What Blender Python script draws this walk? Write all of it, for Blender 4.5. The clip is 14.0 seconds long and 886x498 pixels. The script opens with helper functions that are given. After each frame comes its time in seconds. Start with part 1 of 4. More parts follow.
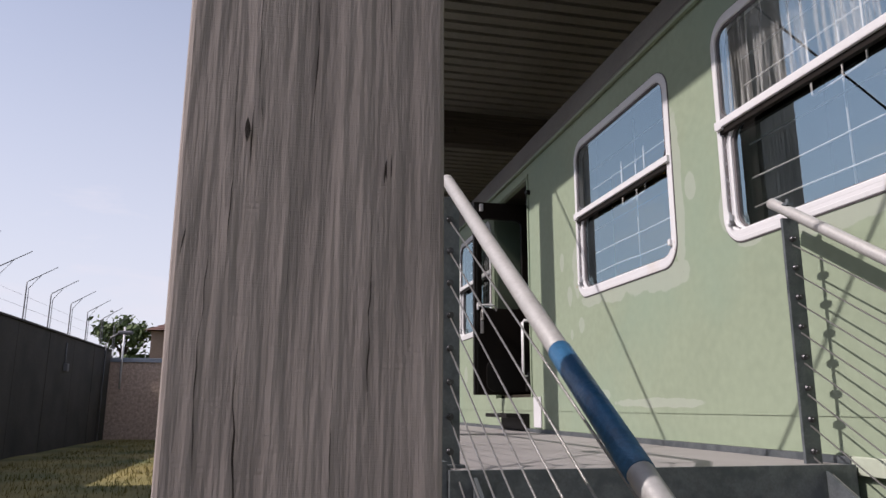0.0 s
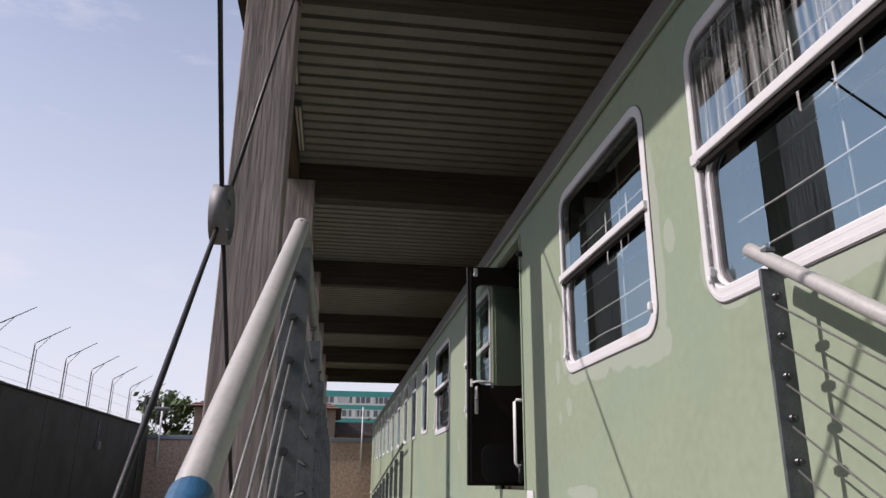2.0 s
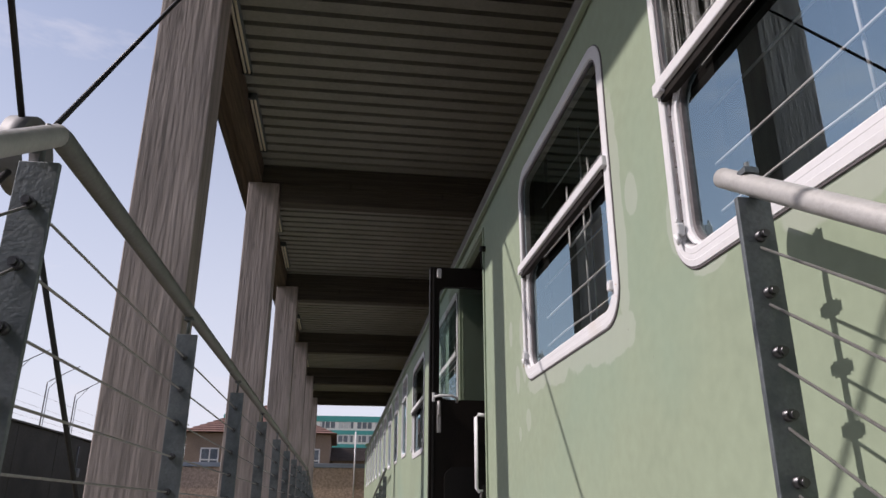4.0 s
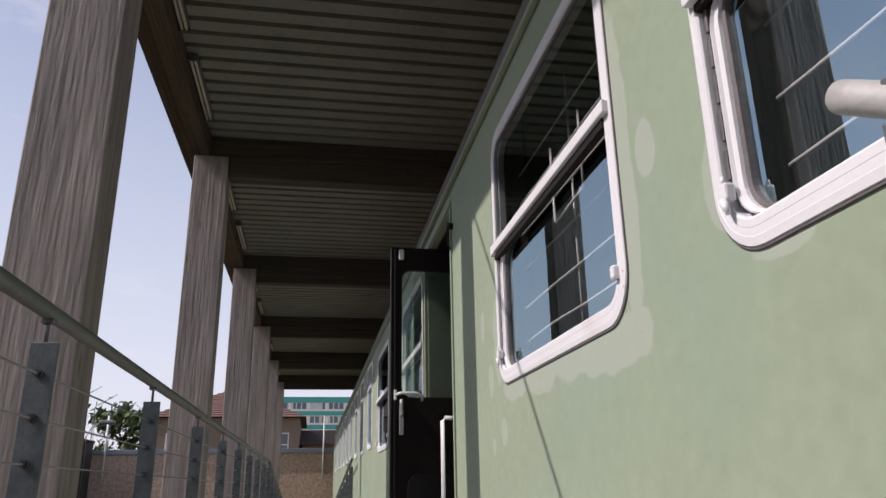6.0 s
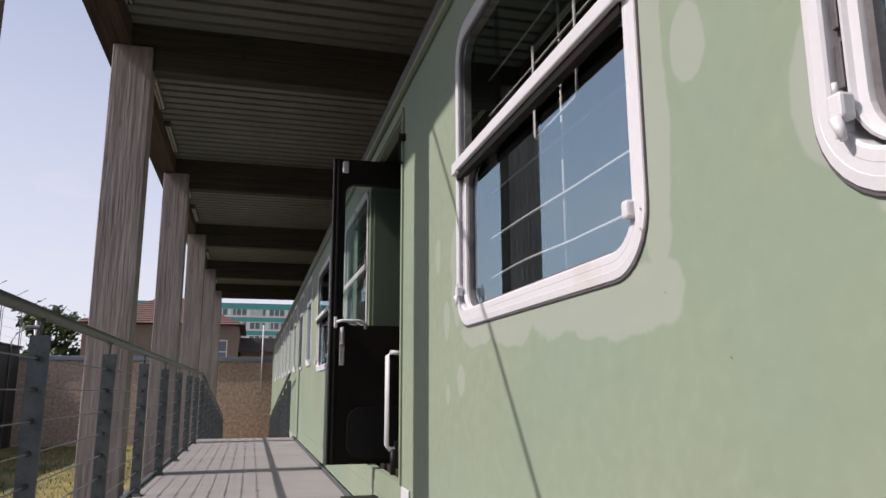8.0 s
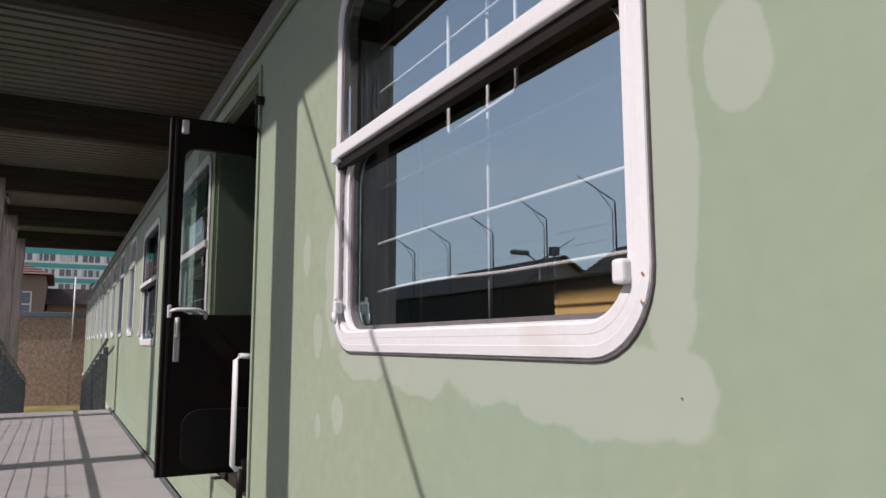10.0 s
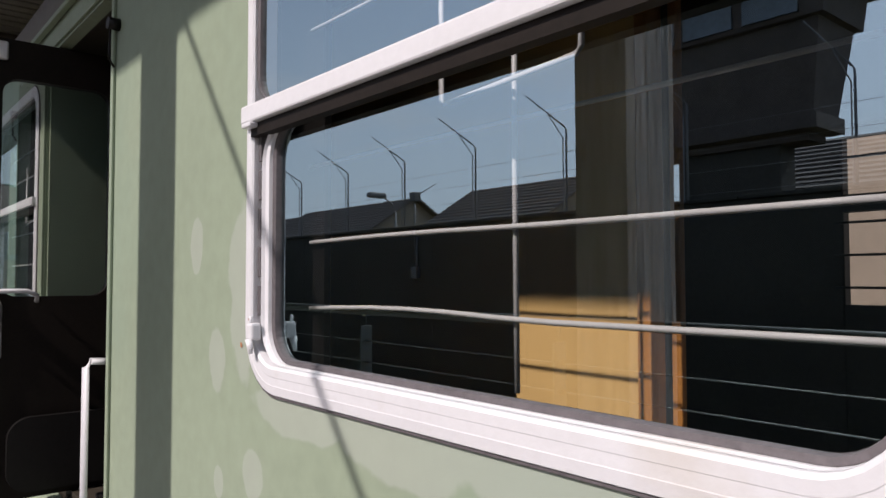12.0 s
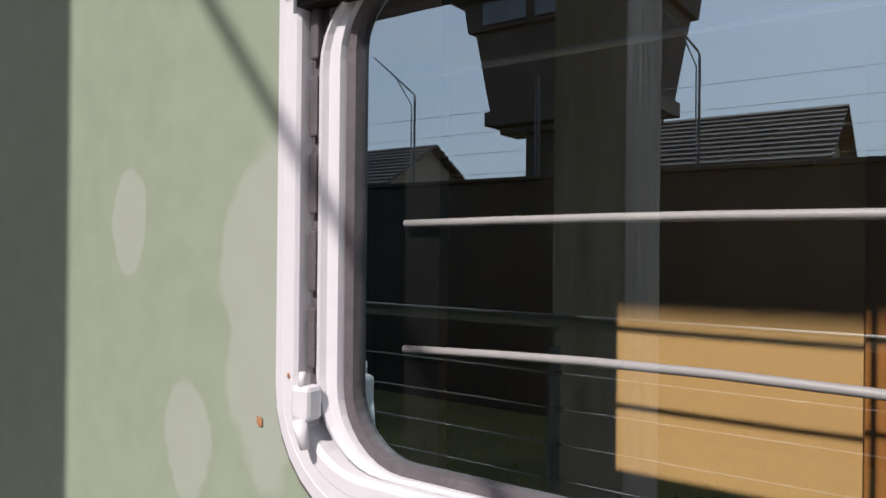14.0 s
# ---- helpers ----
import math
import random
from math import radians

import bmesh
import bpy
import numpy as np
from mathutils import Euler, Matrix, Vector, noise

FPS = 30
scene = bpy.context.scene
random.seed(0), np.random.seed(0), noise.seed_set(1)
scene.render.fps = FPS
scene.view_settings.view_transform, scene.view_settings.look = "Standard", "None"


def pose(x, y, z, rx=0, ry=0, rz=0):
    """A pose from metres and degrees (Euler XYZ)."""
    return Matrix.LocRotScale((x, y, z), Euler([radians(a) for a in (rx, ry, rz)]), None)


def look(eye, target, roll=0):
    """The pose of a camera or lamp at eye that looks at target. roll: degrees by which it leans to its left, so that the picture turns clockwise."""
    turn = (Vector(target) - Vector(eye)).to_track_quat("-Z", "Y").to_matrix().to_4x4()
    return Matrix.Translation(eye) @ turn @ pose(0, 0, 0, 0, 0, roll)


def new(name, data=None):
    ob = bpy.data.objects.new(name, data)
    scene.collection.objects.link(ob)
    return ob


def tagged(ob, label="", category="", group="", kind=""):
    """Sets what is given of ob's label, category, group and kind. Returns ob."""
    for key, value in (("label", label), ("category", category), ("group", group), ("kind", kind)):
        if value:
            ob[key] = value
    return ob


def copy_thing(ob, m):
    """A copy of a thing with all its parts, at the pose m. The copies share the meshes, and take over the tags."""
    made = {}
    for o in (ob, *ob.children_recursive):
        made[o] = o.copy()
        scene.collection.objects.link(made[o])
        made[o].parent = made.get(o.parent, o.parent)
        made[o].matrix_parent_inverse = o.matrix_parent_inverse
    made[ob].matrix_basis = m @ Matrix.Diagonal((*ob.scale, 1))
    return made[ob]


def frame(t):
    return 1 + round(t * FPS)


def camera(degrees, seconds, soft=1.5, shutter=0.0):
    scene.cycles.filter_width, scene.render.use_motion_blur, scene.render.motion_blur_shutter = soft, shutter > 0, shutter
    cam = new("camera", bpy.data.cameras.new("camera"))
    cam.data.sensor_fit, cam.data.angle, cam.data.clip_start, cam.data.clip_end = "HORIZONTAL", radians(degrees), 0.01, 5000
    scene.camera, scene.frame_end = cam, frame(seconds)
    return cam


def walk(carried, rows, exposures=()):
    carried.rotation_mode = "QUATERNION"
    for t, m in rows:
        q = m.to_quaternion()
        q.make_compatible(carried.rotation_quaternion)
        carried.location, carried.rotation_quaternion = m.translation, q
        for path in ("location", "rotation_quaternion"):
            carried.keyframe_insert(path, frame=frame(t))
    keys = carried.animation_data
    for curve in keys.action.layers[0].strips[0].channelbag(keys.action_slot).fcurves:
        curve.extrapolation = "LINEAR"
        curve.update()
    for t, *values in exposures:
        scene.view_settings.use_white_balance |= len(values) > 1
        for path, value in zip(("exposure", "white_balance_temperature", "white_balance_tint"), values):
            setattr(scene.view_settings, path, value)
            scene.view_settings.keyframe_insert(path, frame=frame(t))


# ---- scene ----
cam = camera(62.8, 14.0)
PATH = [
    (0, (-0.093, -0.041, 1.332), (0.329, 1.867, 1.757), 0.2),
    (0.5, (0.122, 0.073, 1.352), (0.511, 1.977, 1.827), 0.1),
    (1, (0.332, 0.209, 1.408), (0.667, 2.111, 1.929), 0.4),
    (1.5, (0.5, 0.344, 1.435), (0.784, 2.242, 1.997), 0.6),
    (2, (0.65, 0.52, 1.465), (0.915, 2.405, 2.08), 0.5),
    (2.5, (0.797, 0.672, 1.468), (1.051, 2.543, 2.128), 0.3),
    (3, (0.944, 0.853, 1.447), (1.195, 2.718, 2.125), 0.2),
    (5.5, (1.232, 1.707, 1.643), (1.53, 3.57, 2.307), -0.8),
    (6, (1.274, 1.863, 1.71), (1.609, 3.734, 2.333), -1.0),
    (6.5, (1.298, 1.998, 1.762), (1.646, 3.884, 2.332), -0.7),
    (7, (1.318, 2.136, 1.814), (1.671, 4.038, 2.321), -0.6),
    (7.5, (1.334, 2.247, 1.848), (1.743, 4.156, 2.287), -0.4),
    (10, (1.317, 2.833, 2.164), (2.239, 4.589, 2.419), -0.1),
    (10.5, (1.345, 2.967, 2.22), (2.378, 4.666, 2.434), -0.1),
    (11, (1.353, 3.123, 2.287), (2.478, 4.766, 2.462), -0.1),
    (11.5, (1.35, 3.282, 2.327), (2.547, 4.88, 2.451), -0.2),
    (12, (1.354, 3.473, 2.394), (2.637, 5.005, 2.476), -0.1),
    (12.5, (1.366, 3.657, 2.434), (2.761, 5.089, 2.501), 0.0),
    (13, (1.421, 3.905, 2.451), (2.923, 5.225, 2.493), 0.2),
    (13.5, (1.477, 4.158, 2.447), (3.047, 5.395, 2.472), 0.3),
    (14, (1.514, 4.432, 2.449), (3.141, 5.596, 2.45), 0.6),
]
walk(cam, [(t, look(eye, target, roll)) for t, eye, target, roll in PATH],
     exposures=[(0.0, 0.05, 6300, 19), (14.0, 0.05, 6300, 19)])

# ---- light: clear morning sky, low sun over the yard wall ----
SUN = Vector((1.0, 0.075, -1.0)).normalized()
world = bpy.data.worlds.new("world")
scene.world = world
world.use_nodes = True
wn, wl = world.node_tree.nodes, world.node_tree.links
sky = wn.new("ShaderNodeTexSky")
sky.sky_type = "NISHITA"
sky.sun_disc = False
sky.sun_elevation = radians(45)
sky.sun_rotation = math.atan2(-SUN.x, -SUN.y)
sky.air_density, sky.dust_density, sky.ozone_density = 1.0, 1.6, 1.5
wn["Background"].inputs["Strength"].default_value = 0.132
# thin summer haze, whiter towards the horizon
geo = wn.new("ShaderNodeTexCoord")
sep = wn.new("ShaderNodeSeparateXYZ")
wl.new(geo.outputs["Generated"], sep.inputs[0])
ramp_ = wn.new("ShaderNodeMapRange")
ramp_.inputs["From Min"].default_value, ramp_.inputs["From Max"].default_value = 0.0, 0.6
ramp_.inputs["To Min"].default_value, ramp_.inputs["To Max"].default_value = 0.95, 0.25
wl.new(sep.outputs["Z"], ramp_.inputs["Value"])
haze = wn.new("ShaderNodeMix")
haze.data_type = "RGBA"
haze.inputs["B"].default_value = (6.0, 6.15, 6.45, 1)
wl.new(ramp_.outputs["Result"], haze.inputs["Factor"])
wl.new(sky.outputs["Color"], haze.inputs["A"])
cmap, cno, crg = wn.new("ShaderNodeMapping"), wn.new("ShaderNodeTexNoise"), wn.new("ShaderNodeMapRange")
cmap.inputs["Scale"].default_value = (1.6, 1.6, 6.0)
wl.new(geo.outputs["Generated"], cmap.inputs["Vector"])
wl.new(cmap.outputs["Vector"], cno.inputs["Vector"])
cno.inputs["Scale"].default_value, cno.inputs["Detail"].default_value, cno.inputs["Roughness"].default_value = 1.7, 9, 0.6
crg.inputs["From Min"].default_value, crg.inputs["From Max"].default_value, crg.inputs["To Max"].default_value = 0.54, 0.72, 0.7
wl.new(cno.outputs["Fac"], crg.inputs["Value"])
cloud = wn.new("ShaderNodeMix")
cloud.data_type = "RGBA"
cloud.inputs["B"].default_value = (6.0, 5.9, 6.1, 1)
wl.new(crg.outputs["Result"], cloud.inputs["Factor"])
wl.new(haze.outputs["Result"], cloud.inputs["A"])
wl.new(cloud.outputs["Result"], wn["Background"].inputs["Color"])
lamp = bpy.data.lights.new("sun", "SUN")
lamp.energy, lamp.angle, lamp.color = 5.0, radians(0.55), (1.0, 0.92, 0.82)
sun = new("sun", lamp)
sun.matrix_world = look((-20, -5, 30), Vector((-20, -5, 30)) + SUN)


# ---- materials ----
def mat(name, color, rough=0.6, metal=0.0, var=0.15, scale=6.0, fine=60.0, bump=0.15, stretch=(1, 1, 1), stain=None, stain_at=(0.55, 0.7), spec=0.5, coat=0.0):
    """Paint or mineral surface: two scales of noise in colour, stains, fine relief."""
    m = bpy.data.materials.new(name)
    m.use_nodes = True
    n, l = m.node_tree.nodes, m.node_tree.links
    b = n["Principled BSDF"]
    b.inputs["Roughness"].default_value, b.inputs["Metallic"].default_value = rough, metal
    b.inputs["Specular IOR Level"].default_value = spec
    b.inputs["Coat Weight"].default_value = coat
    tc, mp = n.new("ShaderNodeTexCoord"), n.new("ShaderNodeMapping")
    mp.inputs["Scale"].default_value = stretch
    l.new(tc.outputs["Object"], mp.inputs["Vector"])
    big, small = n.new("ShaderNodeTexNoise"), n.new("ShaderNodeTexNoise")
    for t, sc, d in ((big, scale, 4), (small, fine, 6)):
        t.inputs["Scale"].default_value, t.inputs["Detail"].default_value = sc, d
        l.new(mp.outputs["Vector"], t.inputs["Vector"])
    add = n.new("ShaderNodeMath")
    add.operation = "ADD"
    l.new(big.outputs["Fac"], add.inputs[0])
    l.new(small.outputs["Fac"], add.inputs[1])
    rng = n.new("ShaderNodeMapRange")
    rng.inputs["From Min"].default_value, rng.inputs["From Max"].default_value = 0.7, 1.3
    l.new(add.outputs[0], rng.inputs["Value"])
    mix = n.new("ShaderNodeMix")
    mix.data_type = "RGBA"
    mix.inputs["A"].default_value = (*[c * (1 - var) for c in color], 1)
    mix.inputs["B"].default_value = (*[min(1, c * (1 + var)) for c in color], 1)
    l.new(rng.outputs["Result"], mix.inputs["Factor"])
    out = mix.outputs["Result"]
    if stain:
        st = n.new("ShaderNodeTexNoise")
        st.inputs["Scale"].default_value, st.inputs["Detail"].default_value = scale * 0.6, 8
        l.new(mp.outputs["Vector"], st.inputs["Vector"])
        sr = n.new("ShaderNodeMapRange")
        sr.inputs["From Min"].default_value, sr.inputs["From Max"].default_value = stain_at
        l.new(st.outputs["Fac"], sr.inputs["Value"])
        m2 = n.new("ShaderNodeMix")
        m2.data_type = "RGBA"
        m2.inputs["B"].default_value = (*stain, 1)
        l.new(out, m2.inputs["A"])
        l.new(sr.outputs["Result"], m2.inputs["Factor"])
        out = m2.outputs["Result"]
    l.new(out, b.inputs["Base Color"])
    bp = n.new("ShaderNodeBump")
    bp.inputs["Strength"].default_value, bp.inputs["Distance"].default_value = bump, 0.01
    l.new(add.outputs[0], bp.inputs["Height"])
    l.new(bp.outputs["Normal"], b.inputs["Normal"])
    return m


def wood_mat(name, dark, light, grain=(22, 22, 0.7), saw=False):
    """Weathered timber: long grain along z, cracks, knots."""
    m = mat(name, light, 0.85, 0, 0.12, 3, 40, 0.5)
    n, l = m.node_tree.nodes, m.node_tree.links
    b = n["Principled BSDF"]
    tc, mp = n.new("ShaderNodeTexCoord"), n.new("ShaderNodeMapping")
    mp.inputs["Scale"].default_value = grain
    l.new(tc.outputs["Object"], mp.inputs["Vector"])
    g = n.new("ShaderNodeTexNoise")
    g.inputs["Scale"].default_value, g.inputs["Detail"].default_value, g.inputs["Distortion"].default_value = 1.0, 9, 0.25
    l.new(mp.outputs["Vector"], g.inputs["Vector"])
    w = n.new("ShaderNodeMapping")
    w.inputs["Scale"].default_value = [a * 3.4 for a in grain]
    l.new(tc.outputs["Object"], w.inputs["Vector"])
    f = n.new("ShaderNodeTexNoise")
    f.inputs["Scale"].default_value, f.inputs["Detail"].default_value = 1.0, 5
    l.new(w.outputs["Vector"], f.inputs["Vector"])
    vk = n.new("ShaderNodeMapping")
    vk.inputs["Scale"].default_value = (6, 6, 1.6)
    l.new(tc.outputs["Object"], vk.inputs["Vector"])
    kn = n.new("ShaderNodeTexVoronoi")
    kn.inputs["Scale"].default_value = 1.0
    l.new(vk.outputs["Vector"], kn.inputs["Vector"])
    kr = n.new("ShaderNodeMapRange")
    kr.inputs["From Min"].default_value, kr.inputs["From Max"].default_value = 0.04, 0.13
    kr.inputs["To Min"].default_value, kr.inputs["To Max"].default_value = 0.55, 1.0
    l.new(kn.outputs["Distance"], kr.inputs["Value"])
    r = n.new("ShaderNodeValToRGB")
    r.color_ramp.elements[0].position, r.color_ramp.elements[0].color = 0.33, (*dark, 1)
    r.color_ramp.elements[1].position, r.color_ramp.elements[1].color = 0.6, (*light, 1)
    av = n.new("ShaderNodeMath")
    av.operation = "MULTIPLY_ADD"
    av.inputs[1].default_value = 0.4
    l.new(f.outputs["Fac"], av.inputs[0])
    half = n.new("ShaderNodeMath")
    half.operation = "MULTIPLY"
    half.inputs[1].default_value = 0.6
    l.new(g.outputs["Fac"], half.inputs[0])
    l.new(half.outputs[0], av.inputs[2])
    l.new(av.outputs[0], r.inputs["Fac"])
    mul = n.new("ShaderNodeMix")
    mul.data_type, mul.blend_type = "RGBA", "MULTIPLY"
    mul.inputs["Factor"].default_value = 1.0
    l.new(r.outputs["Color"], mul.inputs["A"])
    l.new(kr.outputs["Result"], mul.inputs["B"])
    l.new(mul.outputs["Result"], b.inputs["Base Color"])
    bp = n.new("ShaderNodeBump")
    bp.inputs["Strength"].default_value, bp.inputs["Distance"].default_value = 1.0, 0.02
    h = av.outputs[0]
    if saw:  # faint saw marks across the grain, and long drying cracks along it
        sw = n.new("ShaderNodeMapping")
        sw.inputs["Scale"].default_value = (9, 9, 210)
        l.new(tc.outputs["Object"], sw.inputs["Vector"])
        sn = n.new("ShaderNodeTexNoise")
        sn.inputs["Scale"].default_value, sn.inputs["Detail"].default_value = 1.0, 2
        l.new(sw.outputs["Vector"], sn.inputs["Vector"])
        ad = n.new("ShaderNodeMath")
        ad.operation, ad.inputs[1].default_value = "MULTIPLY_ADD", 0.028
        l.new(sn.outputs["Fac"], ad.inputs[0])
        l.new(h, ad.inputs[2])
        cm = n.new("ShaderNodeMapping")
        cm.inputs["Scale"].default_value = (7, 7, 0.5)
        l.new(tc.outputs["Object"], cm.inputs["Vector"])
        cn = n.new("ShaderNodeTexNoise")
        cn.inputs["Scale"].default_value, cn.inputs["Detail"].default_value, cn.inputs["Distortion"].default_value = 1.0, 3, 0.6
        l.new(cm.outputs["Vector"], cn.inputs["Vector"])
        ab = n.new("ShaderNodeMath")
        ab.operation, ab.inputs[1].default_value, ab.inputs[2].default_value = "COMPARE", 0.5, 0.0
        l.new(cn.outputs["Fac"], ab.inputs[0])
        cr = n.new("ShaderNodeMapRange")
        cr.inputs["To Min"].default_value, cr.inputs["To Max"].default_value = 1.0, 0.35
        l.new(ab.outputs[0], cr.inputs["Value"])
        mc = n.new("ShaderNodeMix")
        mc.data_type, mc.blend_type = "RGBA", "MULTIPLY"
        mc.inputs["Factor"].default_value = 1.0
        l.new(mul.outputs["Result"], mc.inputs["A"])
        l.new(cr.outputs["Result"], mc.inputs["B"])
        l.new(mc.outputs["Result"], b.inputs["Base Color"])
        sb = n.new("ShaderNodeMath")
        sb.operation = "MULTIPLY_ADD"
        sb.inputs[1].default_value = -0.5
        l.new(ab.outputs[0], sb.inputs[0])
        l.new(ad.outputs[0], sb.inputs[2])
        h = sb.outputs[0]
    l.new(h, bp.inputs["Height"])
    l.new(bp.outputs["Normal"], b.inputs["Normal"])
    return m


def glass_mat(name, ior=2.0, tint=(0.85, 0.9, 0.9), rough=0.0, dirt=0.0):
    m = bpy.data.materials.new(name)
    m.use_nodes = True
    n, l = m.node_tree.nodes, m.node_tree.links
    n.remove(n["Principled BSDF"])
    tr, gl, mx, fr = n.new("ShaderNodeBsdfTransparent"), n.new("ShaderNodeBsdfGlossy"), n.new("ShaderNodeMixShader"), n.new("ShaderNodeFresnel")
    tr.inputs["Color"].default_value = (*tint, 1)
    gl.inputs["Roughness"].default_value = rough
    gl.inputs["Color"].default_value = (0.72, 0.93, 1.0, 1)
    fr.inputs["IOR"].default_value = ior
    l.new(fr.outputs["Fac"], mx.inputs["Fac"])
    l.new(tr.outputs["BSDF"], mx.inputs[1])
    l.new(gl.outputs["BSDF"], mx.inputs[2])
    out = mx.outputs["Shader"]
    if dirt:
        df, m2, nz, rg, tc, mp = (n.new("ShaderNode" + k) for k in ("BsdfDiffuse", "MixShader", "TexNoise", "MapRange", "TexCoord", "Mapping"))
        df.inputs["Color"].default_value = (0.55, 0.56, 0.55, 1)
        mp.inputs["Scale"].default_value = (55, 55, 2.6)
        l.new(tc.outputs["Object"], mp.inputs["Vector"])
        l.new(mp.outputs["Vector"], nz.inputs["Vector"])
        nz.inputs["Scale"].default_value, nz.inputs["Detail"].default_value = 1.0, 7
        rg.inputs["From Min"].default_value, rg.inputs["From Max"].default_value, rg.inputs["To Max"].default_value = 0.42, 0.72, dirt
        l.new(nz.outputs["Fac"], rg.inputs["Value"])
        l.new(rg.outputs["Result"], m2.inputs["Fac"])
        l.new(out, m2.inputs[1])
        l.new(df.outputs["BSDF"], m2.inputs[2])
        out = m2.outputs["Shader"]
    l.new(out, n["Material Output"].inputs["Surface"])
    return m


GREEN = mat("green_paint", (0.248, 0.297, 0.217), 0.55, 0, 0.07, 1.3, 18, 0.05, spec=0.1, stain=(0.215, 0.285, 0.22), stain_at=(0.5, 0.75))
def touch_up(m, spots, color):
    """Lighter touch-up paint: soft-edged blots (y, z, half width, half height) with uneven outlines."""
    n, l = m.node_tree.nodes, m.node_tree.links
    b = n["Principled BSDF"]
    base = b.inputs["Base Color"].links[0].from_socket
    tc = n.new("ShaderNodeTexCoord")
    nz = n.new("ShaderNodeTexNoise")
    nz.inputs["Scale"].default_value, nz.inputs["Detail"].default_value = 7.0, 3
    l.new(tc.outputs["Object"], nz.inputs["Vector"])
    wob = n.new("ShaderNodeMath")
    wob.operation, wob.inputs[1].default_value, wob.inputs[2].default_value = "MULTIPLY_ADD", 1.1, -0.55
    l.new(nz.outputs["Fac"], wob.inputs[0])
    best = None
    for y, z, ry, rz in spots:
        mp = n.new("ShaderNodeMapping")
        mp.vector_type = "TEXTURE"
        mp.inputs["Location"].default_value = (0, y, z)
        mp.inputs["Scale"].default_value = (1e6, ry, rz)
        l.new(tc.outputs["Object"], mp.inputs["Vector"])
        ln = n.new("ShaderNodeVectorMath")
        ln.operation = "LENGTH"
        l.new(mp.outputs["Vector"], ln.inputs[0])
        if best is None:
            best = ln.outputs["Value"]
        else:
            mn = n.new("ShaderNodeMath")
            mn.operation = "MINIMUM"
            l.new(best, mn.inputs[0])
            l.new(ln.outputs["Value"], mn.inputs[1])
            best = mn.outputs[0]
    ad = n.new("ShaderNodeMath")
    l.new(best, ad.inputs[0])
    l.new(wob.outputs[0], ad.inputs[1])
    rg = n.new("ShaderNodeMapRange")
    rg.interpolation_type = "SMOOTHSTEP"
    rg.inputs["From Min"].default_value, rg.inputs["From Max"].default_value = 0.9, 1.06
    rg.inputs["To Min"].default_value, rg.inputs["To Max"].default_value = 0.5, 0.0
    l.new(ad.outputs[0], rg.inputs["Value"])
    mx = n.new("ShaderNodeMix")
    mx.data_type = "RGBA"
    mx.inputs["B"].default_value = (*color, 1)
    l.new(rg.outputs["Result"], mx.inputs["Factor"])
    l.new(base, mx.inputs["A"])
    l.new(mx.outputs["Result"], b.inputs["Base Color"])


touch_up(GREEN, [(3.488, 2.56, 0.055, 0.085), (3.61, 2.09, 0.075, 0.065), (5.421, 2.479, 0.042, 0.078), (5.282, 2.184, 0.055, 0.085), (5.07, 1.945, 0.05, 0.062), (5.26, 1.88, 0.03, 0.04),
                 (3.165, 2.33, 0.06, 0.11), (4.16, 2.11, 0.24, 0.085), (3.92, 2.1, 0.18, 0.08), (4.5, 2.1, 0.2, 0.075), (4.86, 2.11, 0.2, 0.06), (3.62, 2.55, 0.06, 0.45), (5.12, 2.35, 0.085, 0.2), (3.0, 2.14, 0.1, 0.04),
                 (2.3, 2.12, 0.4, 0.07), (4.0, 1.36, 0.5, 0.03), (4.9, 1.42, 0.3, 0.04), (8.6, 1.7, 0.08, 0.1), (9.4, 1.9, 0.06, 0.09), (3.75, 2.08, 0.17, 0.075)], (0.36, 0.385, 0.345))
PRIMER = mat("touch_up_paint", (0.38, 0.42, 0.34), 0.6, 0, 0.05, 5, 40, 0.05)
WHITE = mat("white_paint", (0.605, 0.605, 0.625), 0.4, 0, 0.03, 4, 50, 0.08, stain=(0.50, 0.46, 0.41), stain_at=(0.64, 0.82))
RUST = mat("rusty_chip", (0.35, 0.16, 0.07), 0.8, 0, 0.3, 30, 150, 0.3)
RUBBER = mat("rubber_seal", (0.09, 0.08, 0.085), 0.6, 0, 0.2, 20, 90, 0.1)
BLACK = mat("black_enamel", (0.008, 0.007, 0.0065), 0.5, 0, 0.25, 5, 60, 0.06, spec=0.25)
BROWNDARK = mat("dark_brown_lining", (0.010, 0.007, 0.005), 0.6, 0, 0.25, 5, 60, 0.05, spec=0.2)
# lining colour taken down to near black, carrying the dimness of the interior
INSIDE = mat("dimmed_inside_lining", (0.03, 0.024, 0.016), 0.6, 0, 0.2, 4, 40, 0.05)
OCHRE = mat("ochre_laminate", (0.76, 0.50, 0.20), 0.4, 0, 0.06, 6, 70, 0.03)
ORANGEWOOD = mat("orange_wood_trim", (0.45, 0.20, 0.05), 0.4, 0, 0.15, 12, 80, 0.05)
GALV = mat("galvanised_steel", (0.125, 0.14, 0.15), 0.55, 0.5, 0.2, 22, 110, 0.12, stain=(0.09, 0.105, 0.115), stain_at=(0.5, 0.62))
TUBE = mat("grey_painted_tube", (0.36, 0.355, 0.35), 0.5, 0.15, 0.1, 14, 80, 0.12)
# darker copy of the grey tube: shade of the rail's near side in its colour
RAILTUBE = mat("shaded_side_handrail", (0.11, 0.115, 0.108), 0.5, 0.2, 0.2, 14, 80, 0.15)
TAPE = mat("blue_tape", (0.03, 0.11, 0.22), 0.35, 0, 0.25, 18, 90, 0.25)
